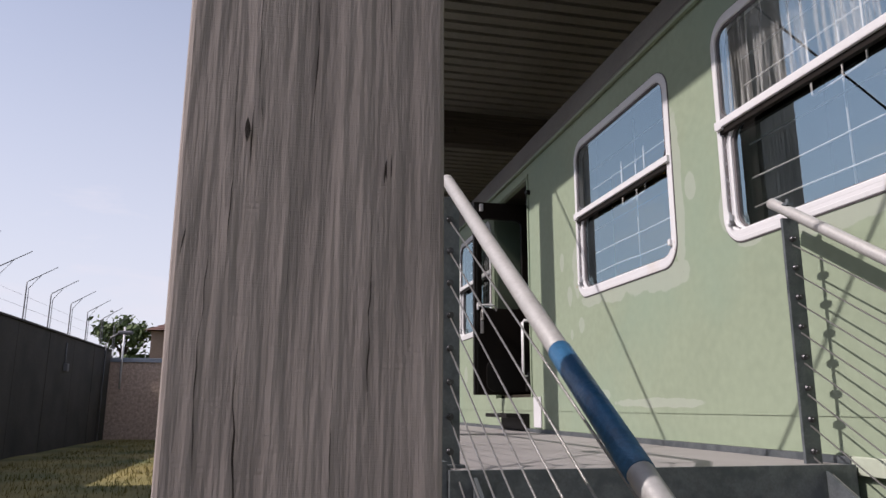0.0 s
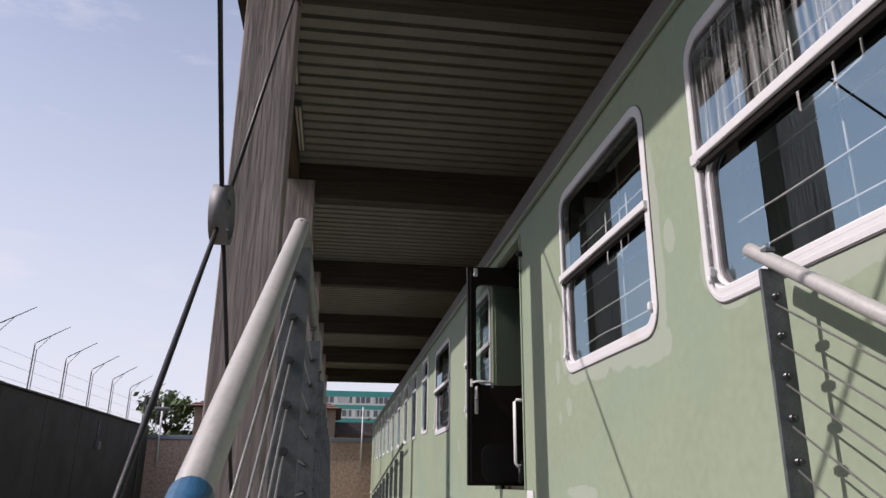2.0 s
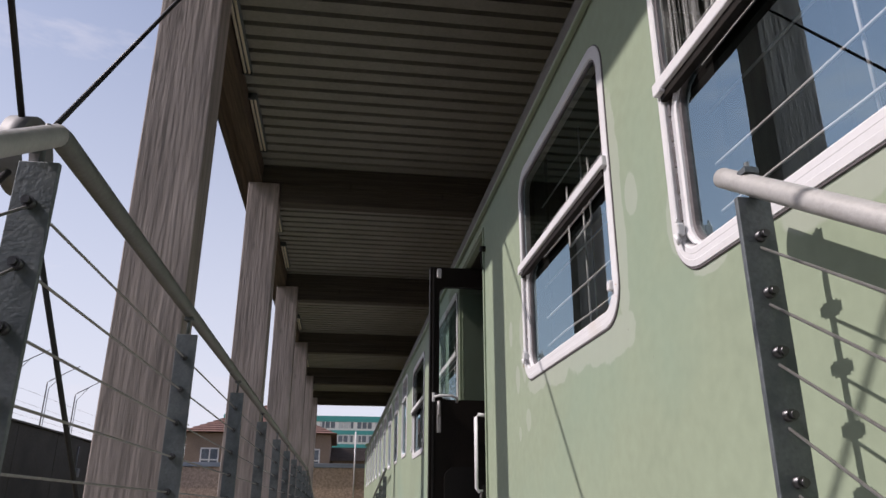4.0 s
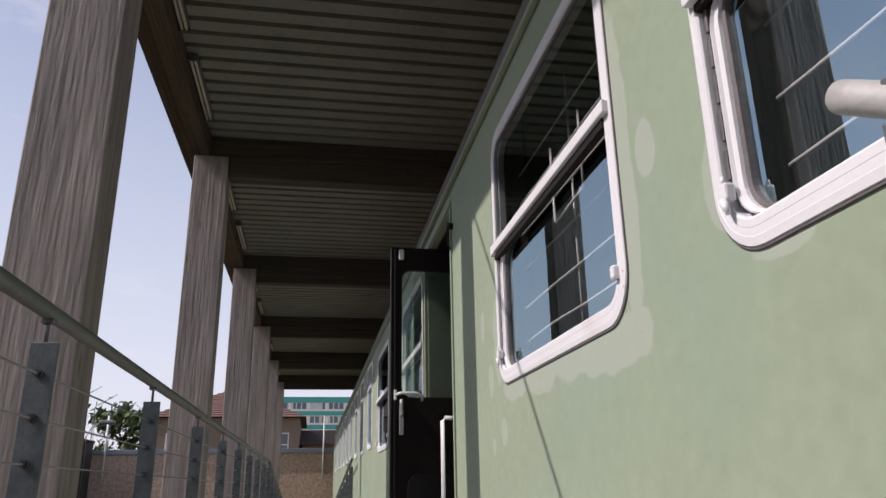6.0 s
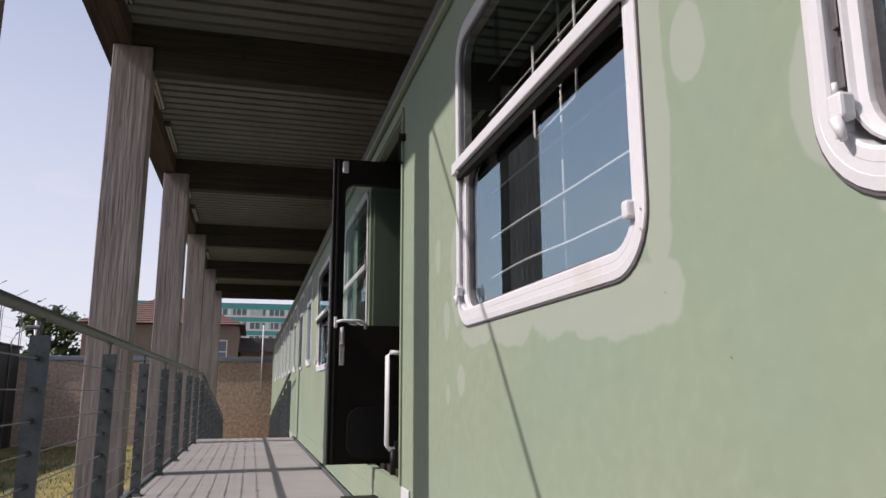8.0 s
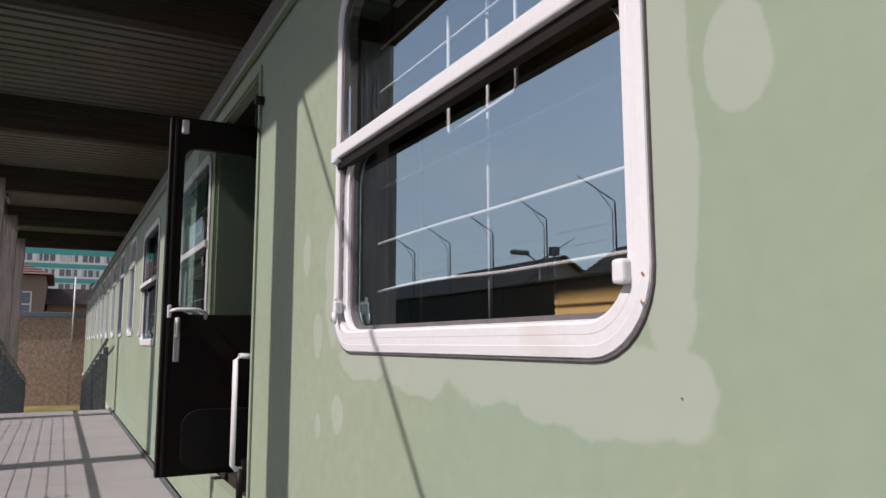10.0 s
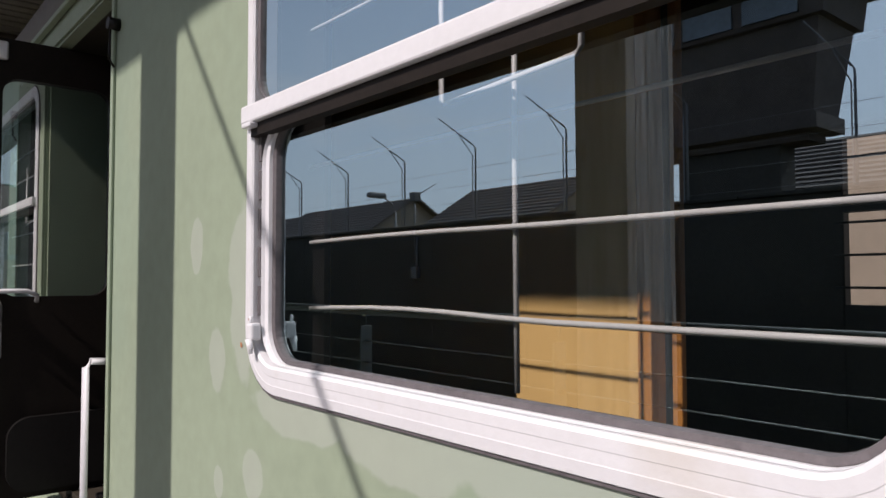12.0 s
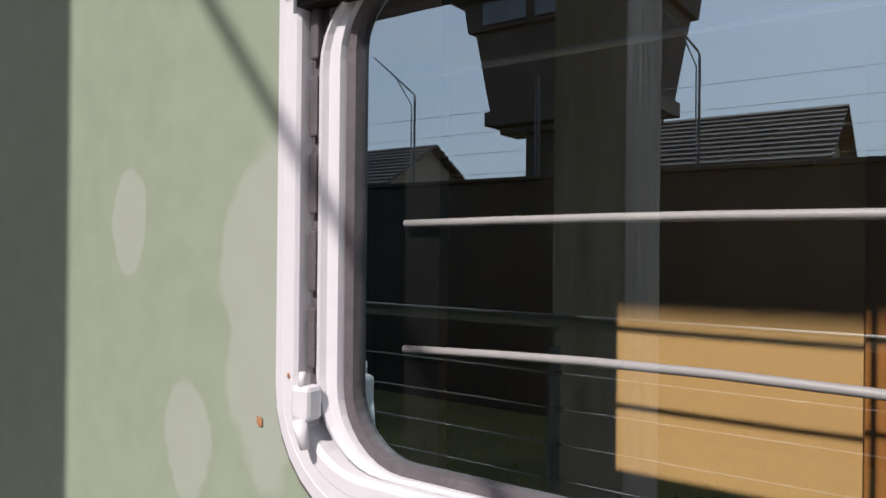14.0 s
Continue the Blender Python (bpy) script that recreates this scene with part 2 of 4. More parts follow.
STEELCABLE = mat("wire_rope", (0.28, 0.275, 0.265), 0.4, 0.7, 0.2, 60, 300, 0.3)
FITTING = mat("dark_steel_fitting", (0.08, 0.08, 0.085), 0.35, 0.8, 0.25, 60, 300, 0.1)
BLACKROD = mat("black_rod", (0.02, 0.02, 0.022), 0.45, 0.3, 0.2, 30, 150, 0.2)
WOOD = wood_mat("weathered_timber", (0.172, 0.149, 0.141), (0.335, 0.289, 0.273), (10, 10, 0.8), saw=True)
# canopy timbers: the shade under the roof is darkened into both colours
BEAMWOOD = wood_mat("shade_toned_brown_timber", (0.025, 0.021, 0.017), (0.07, 0.06, 0.048), (0.7, 22, 22))
EDGEWOOD = wood_mat("shade_toned_edge_timber", (0.035, 0.025, 0.017), (0.10, 0.07, 0.048), (22, 0.7, 22))
SHEET = mat("ribbed_roof_sheet", (0.22, 0.22, 0.20), 0.6, 0.1, 0.12, 2, 30, 0.05, spec=0.15)
GREYROOF = mat("grey_carriage_roof", (0.13, 0.12, 0.105), 0.7, 0, 0.12, 2, 30, 0.08)
GRATING = mat("deck_plate", (0.30, 0.29, 0.295), 0.6, 0.3, 0.12, 3, 120, 0.3)
PLATE = mat("perforated_deck_plate", (0.29, 0.275, 0.275), 0.6, 0.2, 0.08, 3, 90, 0.1)
def perforate(m):
    """Rows of small dimples, 14 mm apart."""
    n, l = m.node_tree.nodes, m.node_tree.links
    b = n["Principled BSDF"]
    tc, vo, rg, mx = n.new("ShaderNodeTexCoord"), n.new("ShaderNodeTexVoronoi"), n.new("ShaderNodeMapRange"), n.new("ShaderNodeMix")
    vo.inputs["Scale"].default_value, vo.inputs["Randomness"].default_value = 70, 0.0
    l.new(tc.outputs["Object"], vo.inputs["Vector"])
    rg.inputs["From Min"].default_value, rg.inputs["From Max"].default_value = 0.28, 0.4
    rg.inputs["To Min"].default_value = 0.45
    l.new(vo.outputs["Distance"], rg.inputs["Value"])
    mx.data_type, mx.blend_type = "RGBA", "MULTIPLY"
    mx.inputs["Factor"].default_value = 1.0
    l.new(b.inputs["Base Color"].links[0].from_socket, mx.inputs["A"])
    l.new(rg.outputs["Result"], mx.inputs["B"])
    l.new(mx.outputs["Result"], b.inputs["Base Color"])
perforate(PLATE)
DECKDARK = mat("deck_joint_dark", (0.09, 0.09, 0.095), 0.7, 0.2, 0.2, 6, 60, 0.1)
# stained concrete, base colour lowered to near black to deepen the wall's shade
YARDWALL = mat("stained_shade_toned_concrete", (0.046, 0.042, 0.037), 0.9, 0, 0.25, 1.2, 14, 0.4, stain=(0.028, 0.027, 0.024), stain_at=(0.5, 0.7))
ROUGHCAST = mat("brown_roughcast", (0.46, 0.345, 0.28), 0.95, 0, 0.42, 9, 26, 1.0)
COPING = mat("zinc_coping", (0.22, 0.25, 0.30), 0.5, 0.4, 0.1, 3, 40, 0.05)
GRASS = mat("dry_grass", (0.20, 0.165, 0.052), 0.95, 0, 0.35, 0.7, 40, 0.8, stain=(0.09, 0.10, 0.03), stain_at=(0.45, 0.65))
GRAVEL = mat("grey_gravel", (0.15, 0.14, 0.13), 0.95, 0, 0.4, 6, 60, 0.9)
WHITEWALL = mat("white_facade", (0.72, 0.71, 0.72), 0.8, 0, 0.05, 0.3, 4, 0.05)
TEAL = mat("teal_band", (0.05, 0.28, 0.28), 0.7, 0, 0.08, 0.5, 5, 0.03)
HOUSEWALL = mat("brown_house_render", (0.20, 0.15, 0.12), 0.9, 0, 0.15, 1, 12, 0.2)
BEIGEWALL = mat("beige_render", (0.33, 0.275, 0.22), 0.9, 0, 0.1, 1, 12, 0.2)
ROOFTILE = mat("red_roof_tile", (0.13, 0.07, 0.058), 0.85, 0, 0.3, 3, 20, 0.3)
DARKTILE = mat("dark_roof_tile", (0.07, 0.055, 0.05), 0.85, 0, 0.3, 3, 20, 0.3)
LEAF = mat("tree_leaf", (0.065, 0.10, 0.03), 0.7, 0, 0.4, 1.5, 30, 0.1)
BARK = mat("bark", (0.10, 0.08, 0.06), 0.9, 0, 0.3, 6, 40, 0.6)
POLE = mat("lamp_post_steel", (0.16, 0.16, 0.17), 0.6, 0.3, 0.15, 4, 40, 0.05)
DIFFUSER = mat("lamp_diffuser", (0.62, 0.56, 0.44), 0.45, 0, 0.06, 8, 60, 0.03)
GLASS = glass_mat("window_glass", 4.7, (0.95, 0.96, 0.94))
DIRTYGLASS = glass_mat("streaked_glass", 4.6, (0.95, 0.96, 0.94), 0.02, 0.55)
FARGLASS = mat("dark_window_glass", (0.10, 0.12, 0.15), 0.1, 0, 0.3, 2, 10, 0.0)
CURTAIN = mat("pale_curtain", (0.5, 0.52, 0.55), 0.9, 0, 0.2, 2, 30, 0.1)


# ---- mesh helpers ----
def obj(name, bm, material, parent=None, smooth=False):
    me = bpy.data.meshes.new(name)
    bmesh.ops.recalc_face_normals(bm, faces=bm.faces)
    if name == "pane":  # single sheets of glass face the platform
        bm.normal_update()
        bmesh.ops.reverse_faces(bm, faces=[f for f in bm.faces if f.normal.x + f.normal.y > 0])
    bm.to_mesh(me)
    bm.free()
    for mm in (material if isinstance(material, (list, tuple)) else [material]):
        me.materials.append(mm)
    if smooth:
        me.polygons.foreach_set("use_smooth", [True] * len(me.polygons))
    ob = new(name, me)
    if parent:
        ob.parent = parent
    return ob


def root(name, x=0, y=0, z=0):
    e = new(name)
    e.location = (x, y, z)
    e.empty_display_size = 0.1
    return e


def add_box(bm, lo, hi, bevel=0.0, mi=0):
    vs = [bm.verts.new((x, y, z)) for x in (lo[0], hi[0]) for y in (lo[1], hi[1]) for z in (lo[2], hi[2])]
    fs = [bm.faces.new([vs[i] for i in q]) for q in ((0, 1, 3, 2), (4, 6, 7, 5), (0, 4, 5, 1), (2, 3, 7, 6), (0, 2, 6, 4), (1, 5, 7, 3))]
    for f in fs:
        f.material_index = mi
    if bevel:
        es = {e for f in fs for e in f.edges}
        bmesh.ops.bevel(bm, geom=list(es), offset=bevel, segments=2, affect="EDGES", profile=0.5)


def box(name, lo, hi, material, parent=None, bevel=0.0):
    bm = bmesh.new()
    add_box(bm, lo, hi, bevel)
    return obj(name, bm, material, parent)


def add_tube(bm, pts, r, sides=12, mi=0, cap=True):
    pts = [Vector(p) for p in pts]
    rings = []
    for i, p in enumerate(pts):
        d = (pts[min(i + 1, len(pts) - 1)] - pts[max(i - 1, 0)]).normalized()
        u = d.cross(Vector((0, 0, 1)) if abs(d.z) < 0.95 else Vector((1, 0, 0))).normalized()
        v = u.cross(d)
        rr = r[i] if isinstance(r, (list, tuple)) else r
        rings.append([bm.verts.new(p + rr * (math.cos(a) * u + math.sin(a) * v)) for a in [2 * math.pi * k / sides for k in range(sides)]])
    for a, b in zip(rings, rings[1:]):
        for k in range(sides):
            f = bm.faces.new((a[k], a[(k + 1) % sides], b[(k + 1) % sides], b[k]))
            f.smooth, f.material_index = True, mi
    if cap:
        for g in (rings[0], rings[-1]):
            bm.faces.new(g).material_index = mi


def tube(name, pts, r, material, parent=None, sides=12):
    bm = bmesh.new()
    add_tube(bm, pts, r, sides)
    return obj(name, bm, material, parent)


def rounded(y0, y1, z0, z1, r, seg=8):
    """A rounded rectangle in the y, z plane, the same count of points for any size."""
    out = []
    for cy, cz, a0 in ((y1 - r, z1 - r, 0), (y0 + r, z1 - r, 90), (y0 + r, z0 + r, 180), (y1 - r, z0 + r, 270)):
        for k in range(seg + 1):
            a = radians(a0 + 90 * k / seg)
            out.append((cy + r * math.cos(a), cz + r * math.sin(a)))
    return out


def add_ring(bm, loops):
    """Skin between loops of ((y, z) list, x)."""
    vs = [[bm.verts.new((x, y, z)) for y, z in lp] for lp, x in loops]
    for a, b in zip(vs, vs[1:]):
        k = len(a)
        for i in range(k):
            bm.faces.new((a[i], a[(i + 1) % k], b[(i + 1) % k], b[i])).smooth = False


# ---- setting: ground, yard walls ----
bm = bmesh.new()
g = 40
xs = [-600, -200, -60] + [-30 + 2 * i for i in range(26)] + [60, 200, 600]
ys = [-600, -200, -40] + [-12 + 2 * i for i in range(30)] + [80, 200, 600]
vv = [[bm.verts.new((x, y, 0.04 * noise.noise((x * 0.3, y * 0.3, 0)) if -20 < x < -1 and -10 < y < 40 else 0)) for y in ys] for x in xs]
for i in range(len(xs) - 1):
    for j in range(len(ys) - 1):
        bm.faces.new((vv[i][j], vv[i + 1][j], vv[i + 1][j + 1], vv[i][j + 1]))
tagged(obj("ground", bm, GRASS), "dry yellow-green grass of a prison yard", "ground", kind="structure")
tagged(box("path", (-0.9, -12, 0.03), (2.08, 26.9, 0.06), GRAVEL), "grey gravel strip under the platform canopy", "path", kind="structure")

# short grass blades in the lit strip
bm = bmesh.new()
rnd = random.Random(4)
for i in range(9000):
    x, y = rnd.uniform(-6.0, -0.9), rnd.uniform(3, 31)
    h, a, w = rnd.uniform(0.04, 0.12), rnd.uniform(0, 6.28), rnd.uniform(0.006, 0.014)
    dx, dy = math.cos(a) * w, math.sin(a) * w
    lx, ly = rnd.uniform(-0.04, 0.04), rnd.uniform(-0.04, 0.04)
    bm.faces.new([bm.verts.new(p) for p in ((x - dx, y - dy, 0.0), (x + dx, y + dy, 0.0), (x + lx, y + ly, h))])
tagged(obj("grass", bm, GRASS), "dry trampled grass blades along the yard", "grass", kind="stuff")

YX, YY, YH, YN = -6.85, 32.0, 3.5, 3.07
bm = bmesh.new()
for k in range(16):
    y0 = -12 + k * 2.75
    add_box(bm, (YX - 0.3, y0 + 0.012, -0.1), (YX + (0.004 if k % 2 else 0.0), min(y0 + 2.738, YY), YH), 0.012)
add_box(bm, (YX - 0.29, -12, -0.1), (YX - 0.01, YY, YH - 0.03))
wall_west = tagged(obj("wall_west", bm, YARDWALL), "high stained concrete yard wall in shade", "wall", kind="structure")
bm = bmesh.new()
for k in range(32):
    y0 = -12 + k * 1.375
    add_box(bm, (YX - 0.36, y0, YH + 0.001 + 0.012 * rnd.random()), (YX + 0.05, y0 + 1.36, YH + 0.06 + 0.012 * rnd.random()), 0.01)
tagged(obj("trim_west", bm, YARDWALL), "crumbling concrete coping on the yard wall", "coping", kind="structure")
tagged(box("wall_north", (YX - 0.3, YY, -0.1), (1.7, YY + 0.35, YN), ROUGHCAST), "sunlit brown roughcast end wall", "wall", kind="structure")
tagged(box("wall_north_east", (1.7, YY + 0.003, -0.1), (16, YY + 0.353, YN), ROUGHCAST), "brown roughcast wall behind the carriage", "wall", kind="structure")
tagged(box("trim_north", (YX - 0.3, YY - 0.06, YN), (16, YY + 0.42, YN + 0.17), COPING, bevel=0.01), "grey zinc coping on the end wall", "coping", kind="structure")
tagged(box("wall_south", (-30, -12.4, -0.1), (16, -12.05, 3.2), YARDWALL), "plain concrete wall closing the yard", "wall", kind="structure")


# ---- the platform deck, its stair and ramp ----
W, DZ, D0, D1, DX0, DX1 = 2.11, 1.12, 2.46, 15.7, 0.48, 2.07
deck = root("platform_deck", 1.3, 2.5, 0)
def in_deck(ob):
    ob.parent = deck
    ob.matrix_parent_inverse = Matrix.Translation((-1.3, -2.5, 0))
    return ob
PL = 0.9457
for i in range(14):
    ya = D0 + i * PL
    in_deck(box("plate", (DX0 + 0.002, ya + 0.004, DZ - 0.035), (DX1 - 0.002, ya + PL - 0.004, DZ - 0.001 * (i % 2)), PLATE, bevel=0.003))
in_deck(box("joint_base", (DX0 + 0.02, D0 + 0.02, DZ - 0.05), (DX1 - 0.02, D1 - 0.02, DZ - 0.036), DECKDARK))
for x0, x1 in ((DX0 - 0.03, DX0 - 0.002), (DX1 + 0.002, DX1 + 0.028)):
    in_deck(box("edge_channel", (x0, D0, DZ - 0.2), (x1, D1, DZ + 0.03), GALV))
in_deck(box("front_channel", (DX0, D0 - 0.03, DZ - 0.2), (DX1, D0 - 0.004, DZ + 0.002), GALV))
for i in range(8):
    yy = D0 + 0.2 + i * 1.72
    for x in (0.62, 1.95):
        in_deck(box("leg", (x - 0.05, yy - 0.05, 0.05), (x + 0.05, yy + 0.05, DZ - 0.2), GALV))
    in_deck(box("cross_bearer", (DX0, yy - 0.04, DZ - 0.2), (DX1, yy + 0.04, DZ - 0.052), GALV))
tagged(deck, "grey ribbed metal platform deck on steel legs", "platform")

stair = root("stair", 1.3, 1.7, 0)
RISE, RUN, NS = 0.16, 0.262, 6
for i in range(NS):
    z, y1 = RISE * (i + 1), D0 - 0.04 - RUN * (NS - 1 - i)
    bm = bmesh.new()
    add_box(bm, (0.58, y1 - RUN + 0.003, z - 0.03), (1.92, y1 - 0.003, z - 0.006))
    for q in range(10):
        add_box(bm, (0.58, y1 - RUN + 0.006 + q * 0.0255, z - 0.007), (1.92, y1 - RUN + 0.02 + q * 0.0255, z))
    o = obj("tread", bm, GRATING, stair)
    o.matrix_parent_inverse = Matrix.Translation((-1.3, -1.7, 0))
for x in (0.565, 1.935):
    bm = bmesh.new()
    prof = [(D0 - 0.04, DZ - 0.02), (D0 - 0.04, DZ - 0.26), (D0 - 0.04 - RUN * NS, -0.0), (D0 - 0.04 - RUN * NS - 0.05, 0.03), (D0 - 0.04 - RUN * NS, 0.18)]
    a = [bm.verts.new((x - 0.006, p, q)) for p, q in prof]
    b = [bm.verts.new((x + 0.006, p, q)) for p, q in prof]
    bm.faces.new(a), bm.faces.new(b)
    for i in range(5):
        bm.faces.new((a[i], a[(i + 1) % 5], b[(i + 1) % 5], b[i]))
    o = obj("stringer", bm, GALV, stair)
    o.matrix_parent_inverse = Matrix.Translation((-1.3, -1.7, 0))
tagged(stair, "open steel stair with ribbed treads up to the platform", "stairs")

R1 = 27.0
bm = bmesh.new()
vs = [bm.verts.new(p) for p in ((DX0, D1 + 0.01, DZ), (DX1, D1 + 0.01, DZ), (DX1, R1, 0.05), (DX0, R1, 0.05))]
lo = [bm.verts.new((v.co.x, v.co.y, v.co.z - 0.05)) for v in vs]
bm.faces.new(vs), bm.faces.new(lo)
for i in range(4):
    bm.faces.new((vs[i], vs[(i + 1) % 4], lo[(i + 1) % 4], lo[i]))
ramp = obj("ramp", bm, GRATING)
for i in range(6):
    yy = D1 + 1.0 + i * 1.6
    zz = DZ + (0.05 - DZ) * (yy - D1) / (R1 - D1) - 0.05
    for x in (0.62, 1.95):
        box("leg", (x - 0.04, yy - 0.04, 0.05), (x + 0.04, yy + 0.04, zz), GALV, ramp)
tagged(ramp, "long grey metal ramp down from the platform", "ramp")


# ---- railings ----
RX = 0.513
def post_mesh(h, holes=8, pitch=0.122):
    """Flat steel post with cable fittings on it, base at the origin."""
    bm = bmesh.new()
    add_box(bm, (-0.038, -0.007, 0), (0.038, 0.007, h), 0.002)
    add_box(bm, (-0.05, -0.04, 0), (0.05, 0.04, 0.012), 0.002)
    bm2 = bmesh.new()
    for i in range(holes):
        z = h - 0.09 - i * pitch
        if z > 0.05:
            add_tube(bm2, [(0, -0.024, z), (0, 0.024, z)], 0.012, 10)
            add_tube(bm2, [(0, -0.034, z), (0, -0.024, z)], 0.008, 8)
            add_tube(bm2, [(0, 0.024, z), (0, 0.034, z)], 0.008, 8)
    bm3 = bmesh.new()
    add_tube(bm3, [(0, 0, h), (0, 0, h + 0.085)], 0.006, 8)
    add_box(bm3, (-0.016, -0.016, h + 0.055), (0.016, 0.016, h + 0.068))
    return bm, bm2, bm3


def railing(name, label, x, posts, rail, cables, parts=(), z_of=None):
    r = root(name, x, posts[0], z_of(posts[0]))
    inv = Matrix.Translation((-x, -posts[0], -z_of(posts[0])))
    a, b, c = post_mesh(1.0)
    first = obj("post", a, GALV, r)
    fit0 = obj("fittings", b, FITTING, first)
    pin0 = obj("bracket", c, GALV, first)
    tagged(fit0, kind="stuff"), tagged(pin0, kind="stuff")
    for y in posts[1:]:
        p = new("post", first.data)
        p.parent, p.location = r, (0, y - posts[0], z_of(y) - z_of(posts[0]))
        for src in (fit0, pin0):
            q = new(src.name.split(".")[0], src.data)
            q.parent = p
            tagged(q, kind="stuff")
    # deck and ramp rails take the tube colour with shade in it
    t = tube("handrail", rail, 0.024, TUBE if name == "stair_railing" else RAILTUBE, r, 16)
    t.matrix_parent_inverse = inv
    for c in cables:
        cb = tube("cable", c, 0.0032, STEELCABLE, r, 6)
        cb.matrix_parent_inverse = inv
    for nm, pts, rad, mt in parts:
        o = tube(nm, pts, rad, mt, r, 16)
        o.matrix_parent_inverse = inv
    return tagged(r, label, "railing")


SL = 0.63
RB = 2.63
def deck_z(y):
    if y > D1:
        return DZ + (0.05 - DZ) * (y - D1) / (R1 - D1)
    return DZ if y >= D0 - 0.05 else max(0.05, DZ - SL * (D0 - y) - 0.0)

deck_posts = [2.585 + 1.493 * i for i in range(9)]
levels = [0.91 - i * 0.122 for i in range(8)]
railing("deck_railing", "galvanised platform railing with wire cables and round grey handrail", RX, deck_posts,
        [(RX, RB, DZ + 1.085), (RX, RB + 0.03, DZ + 1.09), (RX, 8, DZ + 1.085), (RX, D1, DZ + 1.085)],
        [[(RX, 2.585, DZ + q), (RX, 8.0, DZ + q - 0.002), (RX, D1, DZ + q)] for q in levels], z_of=deck_z)
def stair_rail(x, label, tapes):
    y0 = 0.6
    top = DZ + 1.085
    flare = 0.02 if x < 1 else 0.0  # the outer rail splays a little towards its foot
    out = lambda y: x - flare * (RB - y)
    pts = [(out(y0), y0, top - SL * (RB - y0)), (out((y0 + RB) / 2), (y0 + RB) / 2, top - SL * (RB - y0) / 2), (x, RB - 0.03, top - SL * 0.03), (x, RB, top)] + []
    parts = []
    for ya, yb in tapes:
        parts.append(("tape", [(out(ya), ya, top - SL * (RB - ya)), (out(yb), yb, top - SL * (RB - yb))], 0.0262, TAPE))
    zof = lambda y: max(0.0, DZ - SL * (RB - y))
    return railing("stair_railing", label, x, [0.7], pts,
                   [[(x, 0.7, zof(0.7) + q), (x, 2.585 if x < 1 else 2.53, DZ + q + (0.0 if x < 1 else -0.03))] for q in levels], parts, zof)
stair_rail(RX, "grey stair handrail with a blue taped length and wire cables", [(1.08, 1.43)])
r2 = stair_rail(1.965, "grey stair handrail beside the green carriage, wire cables", [])
p = post_mesh(1.02)
rp = root("railing_post", 1.965, 2.53, DZ - 0.03)
obj("post", p[0], GALV, rp), tagged(obj("fittings", p[1], FITTING, rp), kind="stuff"), obj("bracket", p[2], GALV, rp)
tagged(rp, "galvanised flat steel post at the stair head", "post")
for x in (RX, 2.0):
    posts = [15.95 + 1.35 * i for i in range(9)]
    railing("ramp_railing", "galvanised ramp railing with wire cables", x, posts,
            [(x, y, deck_z(y) + 1.1) for y in (D1 + 0.05, 18, 22, 25, 26.8)],
            [[(x, 15.8, deck_z(15.8) + q), (x, 26.7, deck_z(26.7) + q)] for q in levels], z_of=deck_z)


# ---- canopy: timber columns, beams, ribbed sheet ----
COLS = [1.01, 5.45, 9.95, 14.6, 19.5, 24.4, 29.2]
def col_x(y):
    return -0.055 if y < 3 else -0.012

bm = bmesh.new()
CT = 5.45
add_box(bm, (-0.195, 0, 0.05), (0.195, 0.3, CT), 0.008)
bmesh.ops.subdivide_edges(bm, edges=[e for e in bm.edges if abs((e.verts[0].co - e.verts[1].co).z) > 2], cuts=24)
for v in bm.verts:
    v.co.x += 0.004 * noise.noise((v.co.x * 5, v.co.y * 5, v.co.z * 0.9))
    v.co.y += 0.004 * noise.noise((v.co.x * 5 + 9, v.co.y * 5, v.co.z * 0.9))
column = obj("canopy_column", bm, WOOD)
box("foot_plate", (-0.21, -0.02, 0.03), (0.21, 0.32, 0.05), GALV, column)
tagged(column, "weathered grey timber column carrying the canopy", "column", "canopy columns")
column.location = (col_x(COLS[0]), COLS[0], 0)
for i, y in enumerate(COLS[1:]):
    copy_thing(column, pose(col_x(y), y, 0))

CRACK = mat("drying_crack", (0.022, 0.017, 0.015), 0.95, 0, 0.3, 40, 200, 0.3)
def crack(x, z0, z1, w, seed):
    """A drying crack: a thin ragged sliver that follows the grain."""
    bm = bmesh.new()
    n = 26
    ls, rs = [], []
    for k in range(n + 1):
        u = k / n
        z = z0 + (z1 - z0) * u
        c = x + 0.012 * noise.noise((seed, z * 4, 0)) + 0.003 * noise.noise((seed, z * 25, 3))
        h = w * (0.12 + abs(noise.noise((seed + 5, z * 9, 1)))) * math.sin(math.pi * min(1, max(0.04, u)))
        ls.append(bm.verts.new((c - h, -0.0062, z)))
        rs.append(bm.verts.new((c + h, -0.0062, z)))
    for k in range(n):
        bm.faces.new((ls[k], rs[k], rs[k + 1], ls[k + 1]))
    return obj("crack", bm, CRACK, column)

ox = col_x(COLS[0])
